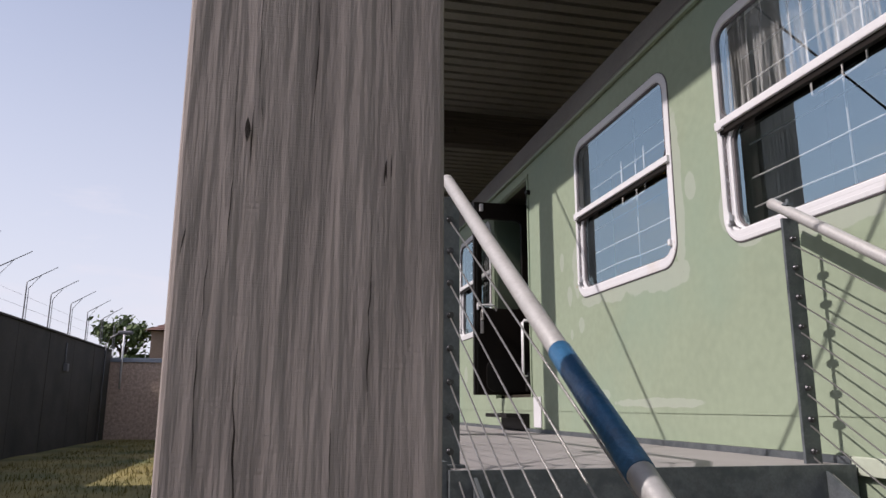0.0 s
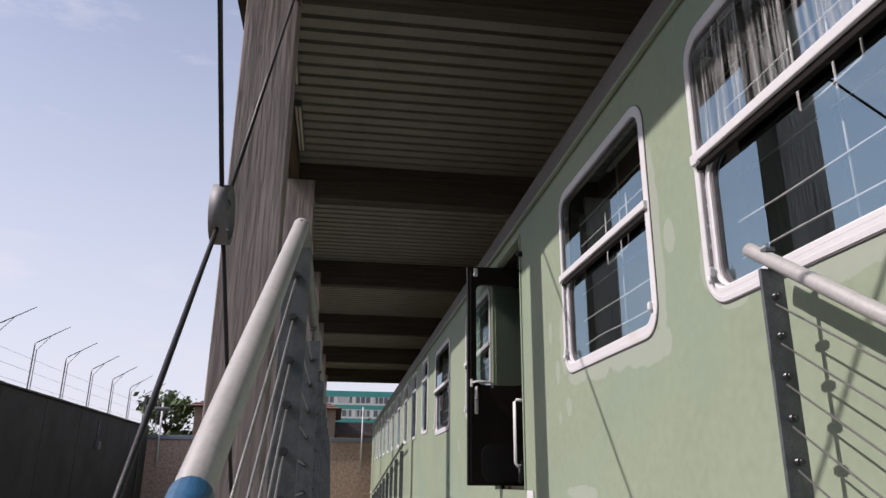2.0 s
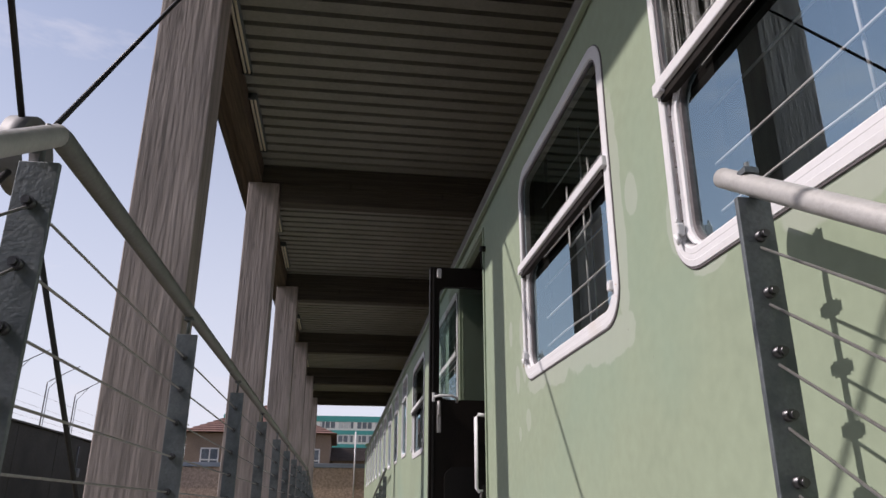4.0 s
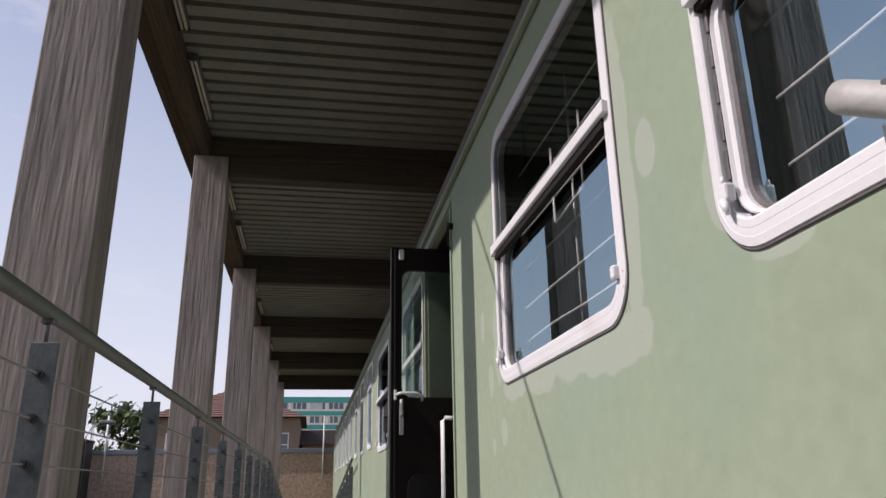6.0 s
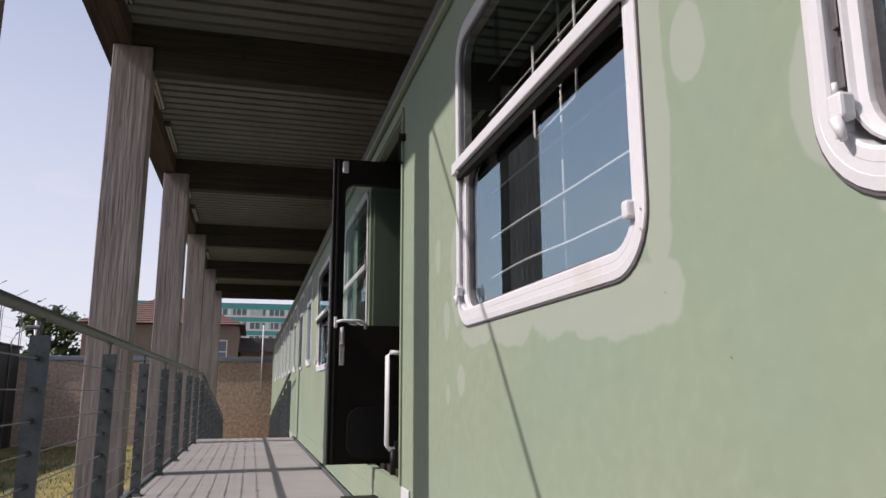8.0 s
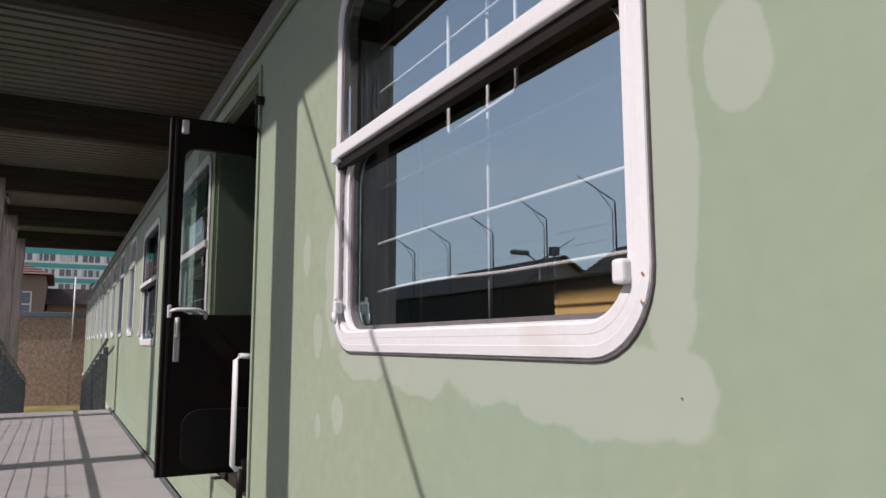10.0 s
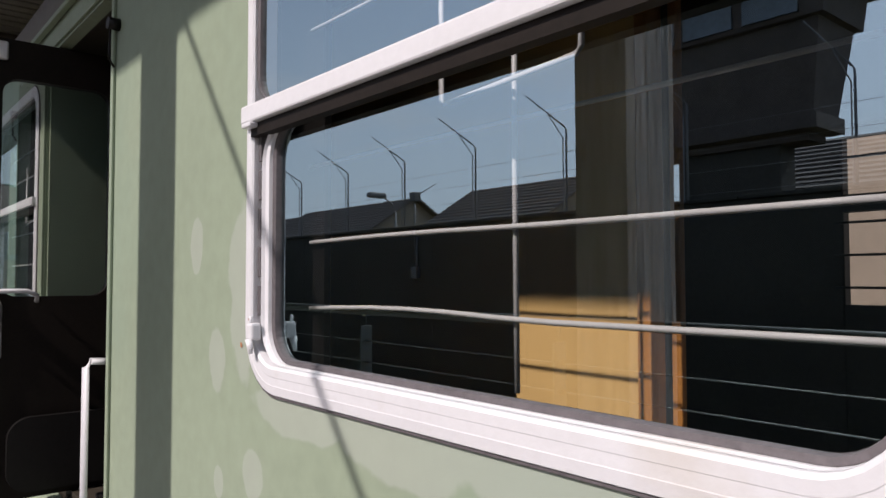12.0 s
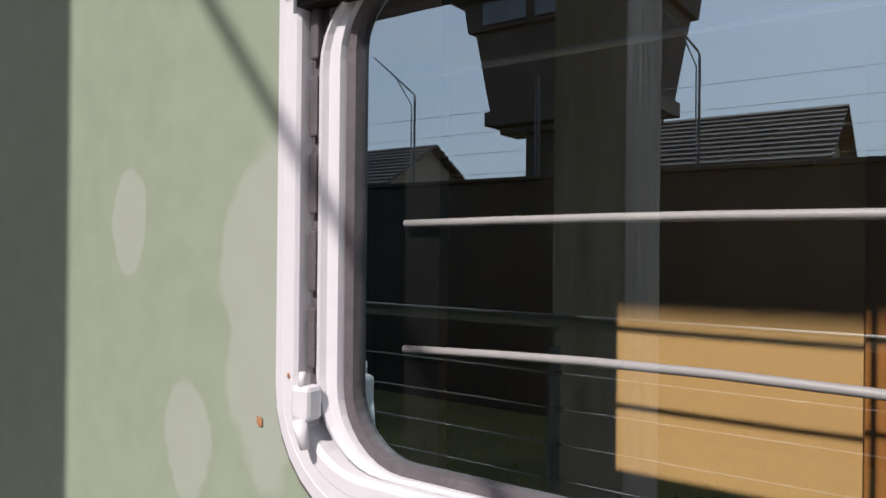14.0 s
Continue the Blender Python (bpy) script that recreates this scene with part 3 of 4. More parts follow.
for x, z0, z1, w, sd in ((-0.143, 1.75, 2.75, 0.007, 2), (-0.148, 1.0, 1.43, 0.008, 6), (-0.15, 1.66, 1.78, 0.004, 9), (-0.066, 1.74, 2.1, 0.003, 12), (0.03, 1.3, 1.66, 0.0025, 15), (0.05, 1.72, 2.2, 0.002, 18), (-0.2, 1.2, 1.6, 0.0025, 21), (-0.02, 0.8, 1.4, 0.003, 24), (0.09, 0.9, 1.3, 0.002, 27), (-0.09, 1.45, 1.7, 0.002, 30), (-0.175, 1.5, 1.9, 0.002, 33)):
    crack(x - ox, z0, z1, w, sd)
for x, z, sd in ((0.052, 1.684, 1), (0.060, 1.69, 4), (0.047, 1.676, 7), (-0.23, 1.557, 2), (-0.138, 1.768, 3), (-0.158, 1.73, 5)):
    crack(x - ox, z - 0.02, z + 0.02, 0.005, sd * 2.3)

canopy = root("canopy", 2.5, 0, CT)
def in_canopy(ob):
    ob.parent = canopy
    ob.matrix_parent_inverse = Matrix.Translation((-2.5, 0, -CT))
    return ob
# CY0 runs the roof on, unseen behind the camera, to hold off sky light
CX1, CY0, CY1 = 5.6, -3.5, 31.0
for y in COLS:
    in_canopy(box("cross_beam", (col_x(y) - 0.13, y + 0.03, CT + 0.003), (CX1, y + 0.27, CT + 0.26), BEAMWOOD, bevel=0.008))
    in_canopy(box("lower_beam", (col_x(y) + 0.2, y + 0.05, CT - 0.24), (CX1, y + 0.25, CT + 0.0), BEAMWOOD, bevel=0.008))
bm = bmesh.new()
pts = []
P, H = 0.215, 0.11
zs = CT + 0.262
y = CY0
while y < CY1:
    pts += [(y, zs), (y + 0.145, zs), (y + 0.15, zs + H), (y + 0.21, zs + H)]
    y += P
def skew(y):
    return -0.42
a = [bm.verts.new((skew(p), p, q)) for p, q in pts]
b = [bm.verts.new((CX1, p, q)) for p, q in pts]
for i in range(len(pts) - 1):
    bm.faces.new((a[i], a[i + 1], b[i + 1], b[i]))
sheet = obj("roof_sheet", bm, SHEET)
sol = sheet.modifiers.new("thickness", "SOLIDIFY")
sol.thickness, sol.offset = 0.003, 1
in_canopy(sheet)
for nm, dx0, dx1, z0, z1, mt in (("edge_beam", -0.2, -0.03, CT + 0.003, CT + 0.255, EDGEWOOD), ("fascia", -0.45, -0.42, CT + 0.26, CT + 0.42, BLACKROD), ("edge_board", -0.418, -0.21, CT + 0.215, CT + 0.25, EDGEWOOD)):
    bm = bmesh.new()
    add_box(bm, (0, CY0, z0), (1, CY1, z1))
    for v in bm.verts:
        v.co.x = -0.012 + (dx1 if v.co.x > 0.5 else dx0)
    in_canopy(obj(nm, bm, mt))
tagged(canopy, "timber canopy toned dark for its shade, ribbed metal roof sheet over the platform", "canopy")

# unlit strip lamps along the edge beam
bm = bmesh.new()
add_box(bm, (-0.045, 0, 0.03), (0.045, 1.25, 0.07), 0.006)
strip = obj("strip_lamp", bm, GALV)
for dx in (0.018, -0.022):
    tube("tube", [(dx, 0.02, 0.015), (dx, 1.23, 0.015)], 0.014, DIFFUSER, strip, 10)
box("holder", (-0.045, 0.0, -0.005), (0.045, 0.02, 0.03), GALV, strip)
box("holder", (-0.045, 1.23, -0.005), (0.045, 1.25, 0.03), GALV, strip)
tagged(strip, "unlit twin-tube strip lamp under the canopy edge", "lamp", "canopy strip lamps")
first = True
for ya, yb in zip(COLS, COLS[1:]):
    for yy in (ya + 1.05, yb - 1.75):
        m = pose(col_x(yy) + 0.02, yy, CT + 0.18)
        if first:
            strip.matrix_basis, first = m, False
        else:
            copy_thing(strip, m)

# cross bracing with a tension ring between the two first columns
BX, RY, RZ = 0.165, 3.27, 2.455
brace = root("cross_brace", BX, RY, RZ)
bm = bmesh.new()
N = 28
prof = [(0.118, -0.032), (0.118, 0.032), (0.098, 0.032), (0.098, -0.032)]
vs = [[bm.verts.new((w, r * math.cos(2 * math.pi * k / N), r * math.sin(2 * math.pi * k / N))) for r, w in prof] for k in range(N)]
for k in range(N):
    for q in range(4):
        bm.faces.new((vs[k][q], vs[k][(q + 1) % 4], vs[(k + 1) % N][(q + 1) % 4], vs[(k + 1) % N][q])).smooth = q in (0, 2)
obj("ring", bm, POLE, brace)
for (y1, z1) in ((5.42, 5.12), (1.33, 4.95), (5.42, 0.3), (1.33, 0.3)):
    d = Vector((0, y1 - RY, z1 - RZ))
    e = d.normalized()
    tube("rod", [e * 0.09, e * (d.length)], 0.0095, BLACKROD, brace, 10)
    tube("nut", [e * 0.065, e * 0.094], 0.022, GALV, brace, 6)
    o = box("end_plate", (-0.012, -0.07, -0.07), (0.012, 0.07, 0.07), BLACKROD, brace, 0.004)
    o.location = d + Vector((0.015, 0.03 if y1 > 3 else -0.03, 0))
tagged(brace, "black steel cross bracing with a grey tension ring", "brace")


# ---- the green carriage ----
T0, T1, TB, TT, TX = -8.0, 31.0, 0.78, 3.58, 4.95
carriage = root("railway_carriage", 3.5, 12, 0)
def in_car(ob):
    ob.parent = carriage
    ob.matrix_parent_inverse = Matrix.Translation((-3.5, -12, 0))
    return ob

WZ0, WZ1 = 2.134, 3.375
BIG = [(-4.2, -2.77), (-1.2, 0.23), (1.755, 3.185), (3.652, 5.098), (7.46, 8.88), (10.12, 11.6)]
NARROW = [(12.5 + 1.72 * i, 13.35 + 1.72 * i) for i in range(10)]
DOOR = (6.23, 7.31, 1.42, 3.45)
IN = 0.052
holes = [(a + 0.036, b - 0.033, WZ0 + 0.052, WZ1 - 0.052) for a, b in BIG] + [(a + 0.04, b - 0.04, 2.29, 3.46) for a, b in NARROW] + [DOOR]

def pierced(x0, x1, cuts, ya, yb, za, zb):
    """A wall slab along y with rectangular openings right through it."""
    bm = bmesh.new()
    ys = sorted({ya, yb, *[c[0] for c in cuts], *[c[1] for c in cuts]})
    for p, q in zip(ys, ys[1:]):
        mid = (p + q) / 2
        c = [c for c in cuts if c[0] < mid < c[1]]
        spans = [(za, zb)] if not c else [(za, c[0][2]), (c[0][3], zb)]
        for u, v in spans:
            add_box(bm, (x0, p, u), (x1, q, v))
    bmesh.ops.remove_doubles(bm, verts=bm.verts, dist=0.0001)
    seen, kill = {}, []
    for f in bm.faces:
        key = tuple(sorted(v.index for v in f.verts))
        seen.setdefault(key, []).append(f)
    for fs in seen.values():
        if len(fs) > 1:
            kill += fs
    bmesh.ops.delete(bm, geom=kill, context="FACES_ONLY")
    return bm

bm = pierced(W, W + 0.05, holes, T0, T1, TB, TT)
bm.verts.index_update()
in_car(obj("side_wall", bm, GREEN))
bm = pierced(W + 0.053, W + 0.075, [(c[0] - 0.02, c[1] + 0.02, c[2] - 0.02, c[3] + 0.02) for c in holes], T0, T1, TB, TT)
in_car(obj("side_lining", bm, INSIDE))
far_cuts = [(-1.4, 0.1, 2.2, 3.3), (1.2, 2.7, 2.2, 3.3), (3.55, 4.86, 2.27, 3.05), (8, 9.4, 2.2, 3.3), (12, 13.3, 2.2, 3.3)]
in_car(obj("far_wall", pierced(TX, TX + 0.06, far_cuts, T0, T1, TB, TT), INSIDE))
bm = bmesh.new()
prof = [(W - 0.012, TT), (W - 0.02, TT + 0.03), (W + 0.01, TT + 0.07)]
for i in range(13):
    a = math.pi * (1 - i / 12)
    prof.append(((W + TX + 0.06) / 2 + (TX + 0.04 - W) / 2 * math.cos(a), TT + 0.08 + 0.62 * math.sin(a) ** 0.8))
prof += [(TX + 0.08, TT + 0.03), (TX + 0.07, TT)]
a = [bm.verts.new((p, T0, q)) for p, q in prof]
b = [bm.verts.new((p, T1, q)) for p, q in prof]
for i in range(len(prof) - 1):
    bm.faces.new((a[i], a[i + 1], b[i + 1], b[i])).smooth = i > 2
bm.faces.new(a), bm.faces.new(b)
in_car(obj("roof", bm, GREYROOF))
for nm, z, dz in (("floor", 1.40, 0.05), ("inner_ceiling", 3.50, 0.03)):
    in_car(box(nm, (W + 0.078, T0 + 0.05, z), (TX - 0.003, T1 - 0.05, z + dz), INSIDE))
for y in (T0, T1 - 0.05):
    in_car(box("end_wall", (W + 0.051, y, TB), (TX - 0.001, y + 0.05, TT - 0.002), GREEN))
in_car(box("underframe", (W + 0.15, T0 + 0.3, 0.45), (TX - 0.1, T1 - 0.3, TB - 0.002), BLACK))
in_car(box("rain_gutter", (W - 0.03, T0, TT - 0.012), (W - 0.002, T1, TT + 0.012), GREEN, bevel=0.005))
in_car(box("seam_strip", (W - 0.004, T0, 1.300), (W - 0.001, T1, 1.306), GREEN))
in_car(box("sill_rail", (W - 0.03, T0, 1.08), (W - 0.002, T1, 1.15), PRIMER, bevel=0.004))
# bogies rest on the track
for y in (-5, 3.0, 20, 28):
    bm = bmesh.new()
    for x in (2.75, 4.25):
        for dy in (-1.1, 1.1):
            add_tube(bm, [(x - 0.06, y + dy, 0.46), (x + 0.06, y + dy, 0.46)], 0.44, 28)
    add_box(bm, (2.6, y - 1.7, 0.38), (2.66, y + 1.7, 0.6))
    in_car(obj("bogie", bm, BLACK))
tagged(box("rail_track", (2.68, -11, 0.0), (2.82, 31.8, 0.022), POLE), "rusty rail under the carriage", "rail", kind="structure")

for c in far_cuts:
    in_car(box("far_window_rail", (TX - 0.02, c[0], 2.70), (TX + 0.05, c[1], 2.78), BLACK))
    for z in (2.35, 2.5, 2.65, 2.95, 3.1):
        in_car(tube("far_window_bar", [(TX - 0.03, c[0] - 0.03, z), (TX - 0.03, c[1] + 0.03, z)], 0.007, BLACK, sides=6))
# inside: compartment partition, corridor side, cross walls
XP = 2.915
part = box("partition", (XP, 4.565, 1.452), (XP + 0.03, 6.1, 3.498), OCHRE)
in_car(part)
in_car(box("door_post", (XP - 0.015, 4.522, 1.452), (XP + 0.05, 4.562, 3.498), ORANGEWOOD, bevel=0.004))
in_car(box("door_edge", (XP + 0.06, 4.485, 1.452), (XP + 0.085, 4.512, 3.498), ORANGEWOOD, bevel=0.004))
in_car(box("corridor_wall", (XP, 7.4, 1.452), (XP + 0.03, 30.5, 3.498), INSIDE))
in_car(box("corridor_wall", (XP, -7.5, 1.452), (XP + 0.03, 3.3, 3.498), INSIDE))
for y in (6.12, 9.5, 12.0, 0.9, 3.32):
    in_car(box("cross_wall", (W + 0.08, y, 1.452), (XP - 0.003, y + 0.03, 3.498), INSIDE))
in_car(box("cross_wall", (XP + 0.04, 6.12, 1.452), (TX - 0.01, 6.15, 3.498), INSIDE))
in_car(box("vestibule_wall", (W + 0.012, 7.290, 1.452), (TX - 0.01, 7.308, 3.448), GREEN))


def latch(y, z, side, par):
    bm = bmesh.new()
    add_box(bm, (W - 0.028, y - 0.014, z), (W - 0.002, y + 0.014, z + 0.04), 0.006)
    if side > 0:
        add_tube(bm, [(W - 0.022, y, z + 0.037), (W - 0.022, y, z + 0.055)], 0.004, 8)
        add_tube(bm, [(W - 0.026, y, z + 0.002), (W - 0.026, y - side * 0.01, z - 0.03)], [0.010, 0.005], 8)
    return obj("latch", bm, WHITE, par)


def big_window(y0, y1, dirty=False, open_top=0.0):
    r = root("carriage_window", W, (y0 + y1) / 2, WZ0)
    mi = Matrix.Translation((-W, -(y0 + y1) / 2, -WZ0))
    def add(o):
        o.parent = r
        o.matrix_parent_inverse = mi
        return o
    rr = 0.15
    bm = bmesh.new()
    L = lambda k: rounded(y0 + 0.055 * k, y1 - 0.04 * k, WZ0 + 0.068 * k, WZ1 - 0.06 * k, rr - 0.05 * k)
    add_ring(bm, [(L(0), W - 0.001), (L(0.06), W - 0.008), (L(0.34), W - 0.0100), (L(0.36), W - 0.0094), (L(0.62), W - 0.0096), (L(0.64), W - 0.0102), (L(0.88), W - 0.0105), (L(0.97), W - 0.006), (L(1.0), W + 0.05)])
    add(obj("frame", bm, WHITE))
    bm = bmesh.new()
    add_ring(bm, [(rounded(y0 - 0.003, y1 + 0.002, WZ0 - 0.004, WZ1 + 0.002, rr), W - 0.0005), (rounded(y0 - 0.002, y1 + 0.001, WZ0 - 0.003, WZ1 + 0.002, rr), W - 0.005), (rounded(y0 + 0.002, y1 - 0.002, WZ0 + 0.002, WZ1 - 0.002, rr), W - 0.005)])
    add(obj("seal", bm, RUBBER))
    # lower light: white sash, dark gasket, pane set back
    cz = 2.757
    S = lambda r0, l0, b0, q: rounded(y0 + r0, y1 - l0, WZ0 + b0, cz - 0.002, q)
    bm = bmesh.new()
    add_ring(bm, [(S(0.053, 0.058, 0.066, 0.1), W + 0.03), (S(0.053, 0.058, 0.066, 0.1), W + 0.004), (S(0.055, 0.066, 0.067, 0.098), W + 0.001), (S(0.056, 0.07, 0.068, 0.097), W + 0.008), (S(0.058, 0.086, 0.069, 0.09), W + 0.009), (S(0.060, 0.09, 0.070, 0.088), W + 0.03)])
    add(obj("sash", bm, WHITE))
    bm = bmesh.new()
    add_ring(bm, [(S(0.060, 0.09, 0.070, 0.088), W + 0.032), (S(0.060, 0.09, 0.070, 0.088), W + 0.016), (S(0.070, 0.101, 0.079, 0.078), W + 0.019), (S(0.072, 0.103, 0.081, 0.076), W + 0.034)])
    add(obj("gasket", bm, RUBBER))
    bm = bmesh.new()
    bm.faces.new([bm.verts.new((W + 0.03, p, q)) for p, q in S(0.066, 0.096, 0.075, 0.08)])
    pane = add(obj("pane", bm, GLASS))
    pane.visible_shadow = False
    # upper light
    bm = bmesh.new()
    up = lambda d, q: rounded(y0 + 0.06 + d, y1 - 0.045 - d, cz + 0.045, WZ1 - 0.06 - d, q)
    add_ring(bm, [(up(0, 0.08), W + 0.012), (up(0, 0.08), W - 0.002), (up(0.012, 0.07), W - 0.002), (up(0.014, 0.07), W + 0.012)])
    add(obj("gasket", bm, RUBBER))
    bm = bmesh.new()
    bm.faces.new([bm.verts.new((W + 0.006, p, q)) for p, q in up(0.006, 0.075)])
    pane = add(obj("pane", bm, DIRTYGLASS if dirty else GLASS))
    pane.visible_shadow = False
    # meeting rail with a drip edge, and the side channel of the drop light
    bm = bmesh.new()
    add_box(bm, (W - 0.030, y0 + 0.012, cz), (W + 0.004, y1 - 0.012, cz + 0.043), 0.005)
    add(obj("meeting_rail", bm, WHITE))
    add(box("drip_groove", (W - 0.016, y0 + 0.05, cz - 0.03), (W + 0.010, y1 - 0.04, cz - 0.001), BROWNDARK))
    bm = bmesh.new()
    add_box(bm, (W + 0.012, y1 - 0.0575, WZ0 + 0.15), (W + 0.02, y1 - 0.0405, cz - 0.024))
    for i in range(5):
        zz = WZ0 + 0.175 + i * 0.09
        add_box(bm, (W + 0.002, y1 - 0.056, zz), (W + 0.0125, y1 - 0.044, zz + 0.07), 0.002)
    add(tagged(obj("slide_channel", bm, RUBBER), kind="stuff"))
    add(box("channel_cap", (W - 0.012, y1 - 0.058, WZ0 + 0.10), (W + 0.012, y1 - 0.041, WZ0 + 0.149), WHITE, bevel=0.004))
    add(box("rail_end", (W - 0.036, y1 - 0.075, cz - 0.012), (W - 0.012, y1 - 0.03, cz - 0.001), WHITE, bevel=0.003))
    for yy, sd in ((y1 - 0.062, 1), (y0 + 0.055, -1)):
        o = latch(yy, WZ0 + 0.12, sd, None)
        add(o)
    # bars inside the pane, bent by use
    bx = W + 0.108
    seed = random.Random(int(y0 * 100))
    ya, yb = y0 + 0.09, y1 - 0.105
    for z in (2.325, 2.48, 2.66, 2.835, 2.99, 3.14):
        bend = seed.uniform(-0.004, 0.016) if z < 2.4 else seed.uniform(-0.004, 0.004)
        ps = [(bx, yb + (ya - yb) * k / 10, z + bend * math.sin(math.pi * min(1, k / 5.5))) for k in range(11)]
        add(tube("bar", ps, 0.005 if z < 2.6 else 0.0042, WHITE, sides=8))
    # added black board that trims the sun patch on the partition, no known part
    add(box("sun_cut_board", (bx + 0.01, y1 - 0.15, 2.1), (bx + 0.028, y1 + 0.1, 3.45), BLACK))
    vy = y0 + 0.675
    add(tube("bar", [(bx + 0.012, vy, WZ0 + 0.07), (bx + 0.012, vy + 0.003, 2.6), (bx + 0.012, vy, 3.3)], 0.005, WHITE, sides=8))
    add(tube("bar", [(bx - 0.01, vy + 0.17, 3.05), (bx - 0.01, vy + 0.17, 2.725), (bx - 0.01, vy + 0.16, 2.715), (bx - 0.01, vy - 0.15, 2.735), (bx - 0.01, vy - 0.16, 2.745), (bx - 0.01, vy - 0.16, 3.05)], 0.005, WHITE, sides=8))
    return tagged(r, "white-framed carriage window with bars behind the glass", "window", "carriage windows")


for i, (a, b) in enumerate(BIG):
    big_window(a, b, dirty=(i == 2))


def narrow_window(y0, y1):
    z0, z1, cz = 2.25, 3.5, 3.13
    r = root("narrow_window", W, y0, z0)
    mi = Matrix.Translation((-W, -y0, -z0))
    bm = bmesh.new()
    L = lambda d, q: rounded(y0 + d, y1 - d, z0 + d, z1 - d, q, 4)
    add_ring(bm, [(L(0, 0.12), W - 0.001), (L(0.004, 0.12), W - 0.014), (L(0.05, 0.08), W - 0.014), (L(0.055, 0.08), W + 0.04)])
    add_box(bm, (W - 0.02, y0 + 0.01, cz), (W + 0.004, y1 - 0.01, cz + 0.05))
    parts = [obj("frame", bm, WHITE)]
    bm = bmesh.new()
    bm.faces.new([bm.verts.new((W + 0.012, p, q)) for p, q in rounded(y0 + 0.05, y1 - 0.05, z0 + 0.05, cz, 0.05, 4)])
    parts.append(obj("pane", bm, GLASS))
    for p in parts:
        p.parent = r
        p.matrix_parent_inverse = mi
    return tagged(r, "narrow white-framed carriage window with open top light", "window", "narrow carriage windows")


nw = narrow_window(*NARROW[0])
for a, b in NARROW[1:]:
    copy_thing(nw, pose(W, a, 2.25))

# open entrance door, swung out across the platform
LY, LX0, LX1, LZ0, LZ1 = 7.07, 1.82, 2.55, 1.45, 3.44
leaf = root("carriage_door", LX1, LY, LZ0)
def in_leaf(o):
    o.parent = leaf
    o.matrix_parent_inverse = Matrix.Translation((-LX1, -LY, -LZ0))
    return o
GX0, GX1, GZ0, GZ1 = 1.89, 2.33, 2.32, 3.27
bm = bmesh.new()
def lp(lst, y):
    return [bm.verts.new((p, y, q)) for p, q in lst]
n_ = 8
outer = rounded(LX0, LX1, LZ0, LZ1, 0.001, n_)
inner = rounded(GX0, GX1, GZ0, GZ1, 0.07, n_)
loops = [lp(outer, LY), lp(inner, LY), lp(inner, LY + 0.05), lp(outer, LY + 0.05), ]
for a, b in zip(loops, loops[1:] + loops[:1]):
    for i in range(len(a)):
        bm.faces.new((a[i], a[(i + 1) % len(a)], b[(i + 1) % len(a)], b[i]))
in_leaf(obj("leaf", bm, BROWNDARK))
bm = bmesh.new()
add_box(bm, (LX0 - 0.012, LY - 0.006, LZ0), (LX0 - 0.001, LY + 0.056, LZ1), 0.003)
add_box(bm, (LX0 + 0.012, LY - 0.012, LZ0 + 0.01), (LX0 + 0.03, LY - 0.001, LZ1 - 0.01), 0.003)
in_leaf(obj("edge_strip", bm, BLACK))
bm = bmesh.new()
bm.faces.new([bm.verts.new((p, LY + 0.025, q)) for p, q in rounded(GX0 - 0.01, GX1 + 0.01, GZ0 - 0.01, GZ1 + 0.01, 0.07)])
o = in_leaf(obj("pane", bm, GLASS))
o.visible_shadow = False
bm = bmesh.new()
add_tube(bm, [(LX0 + 0.02, LY - 0.03, 2.335), (LX0 + 0.06, LY - 0.05, 2.345), (LX0 + 0.17, LY - 0.05, 2.345), (LX0 + 0.21, LY - 0.045, 2.325), (LX0 + 0.215, LY - 0.01, 2.30)], 0.010, 10)
add_box(bm, (LX0 + 0.012, LY - 0.04, 2.30), (LX0 + 0.03, LY - 0.001, 2.37), 0.004)
in_leaf(obj("closing_bar", bm, WHITE))
bm = bmesh.new()
add_box(bm, (LX0 + 0.05, LY - 0.012, 2.06), (LX0 + 0.085, LY - 0.001, 2.29), 0.005)
add_tube(bm, [(LX0 + 0.067, LY - 0.01, 2.20), (LX0 + 0.067, LY - 0.05, 2.20), (LX0 + 0.067, LY - 0.055, 2.26), (LX0 + 0.06, LY - 0.05, 2.30)], 0.013, 10)
in_leaf(obj("handle", bm, TUBE))
bm = bmesh.new()
add_box(bm, (LX0 + 0.045, LY - 0.03, 3.34), (LX0 + 0.085, LY - 0.001, 3.42), 0.008)
in_leaf(obj("top_bolt", bm, WHITE))
bm = bmesh.new()
prof = rounded(LX0 + 0.11, LX1 - 0.05, LZ0 + 0.03, 1.80, 0.09)
a = [bm.verts.new((p, LY - 0.001, q)) for p, q in prof]
b = [bm.verts.new((p, LY - 0.03, q)) for p, q in prof]
bm.faces.new(b)
for i in range(len(a)):
    bm.faces.new((a[i], a[(i + 1) % len(a)], b[(i + 1) % len(a)], b[i]))
in_leaf(obj("kick_panel", bm, BLACK))
tagged(leaf, "open dark brown carriage door with a rounded window", "door")

# door frame, grab rails, footboard
bm = bmesh.new()
add_box(bm, (W - 0.012, 6.20, 1.42), (W - 0.001, 6.228, 3.46), 0.003)
add_box(bm, (W - 0.012, 7.312, 1.42), (W - 0.001, 7.335, 3.46), 0.003)
add_box(bm, (W - 0.012, 6.20, 3.462), (W - 0.001, 7.335, 3.49), 0.003)
in_car(obj("door_frame", bm, GREEN))
gr = root("grab_rail", W, 6.3, 1.55)
gy, gx = 6.235, W - 0.075
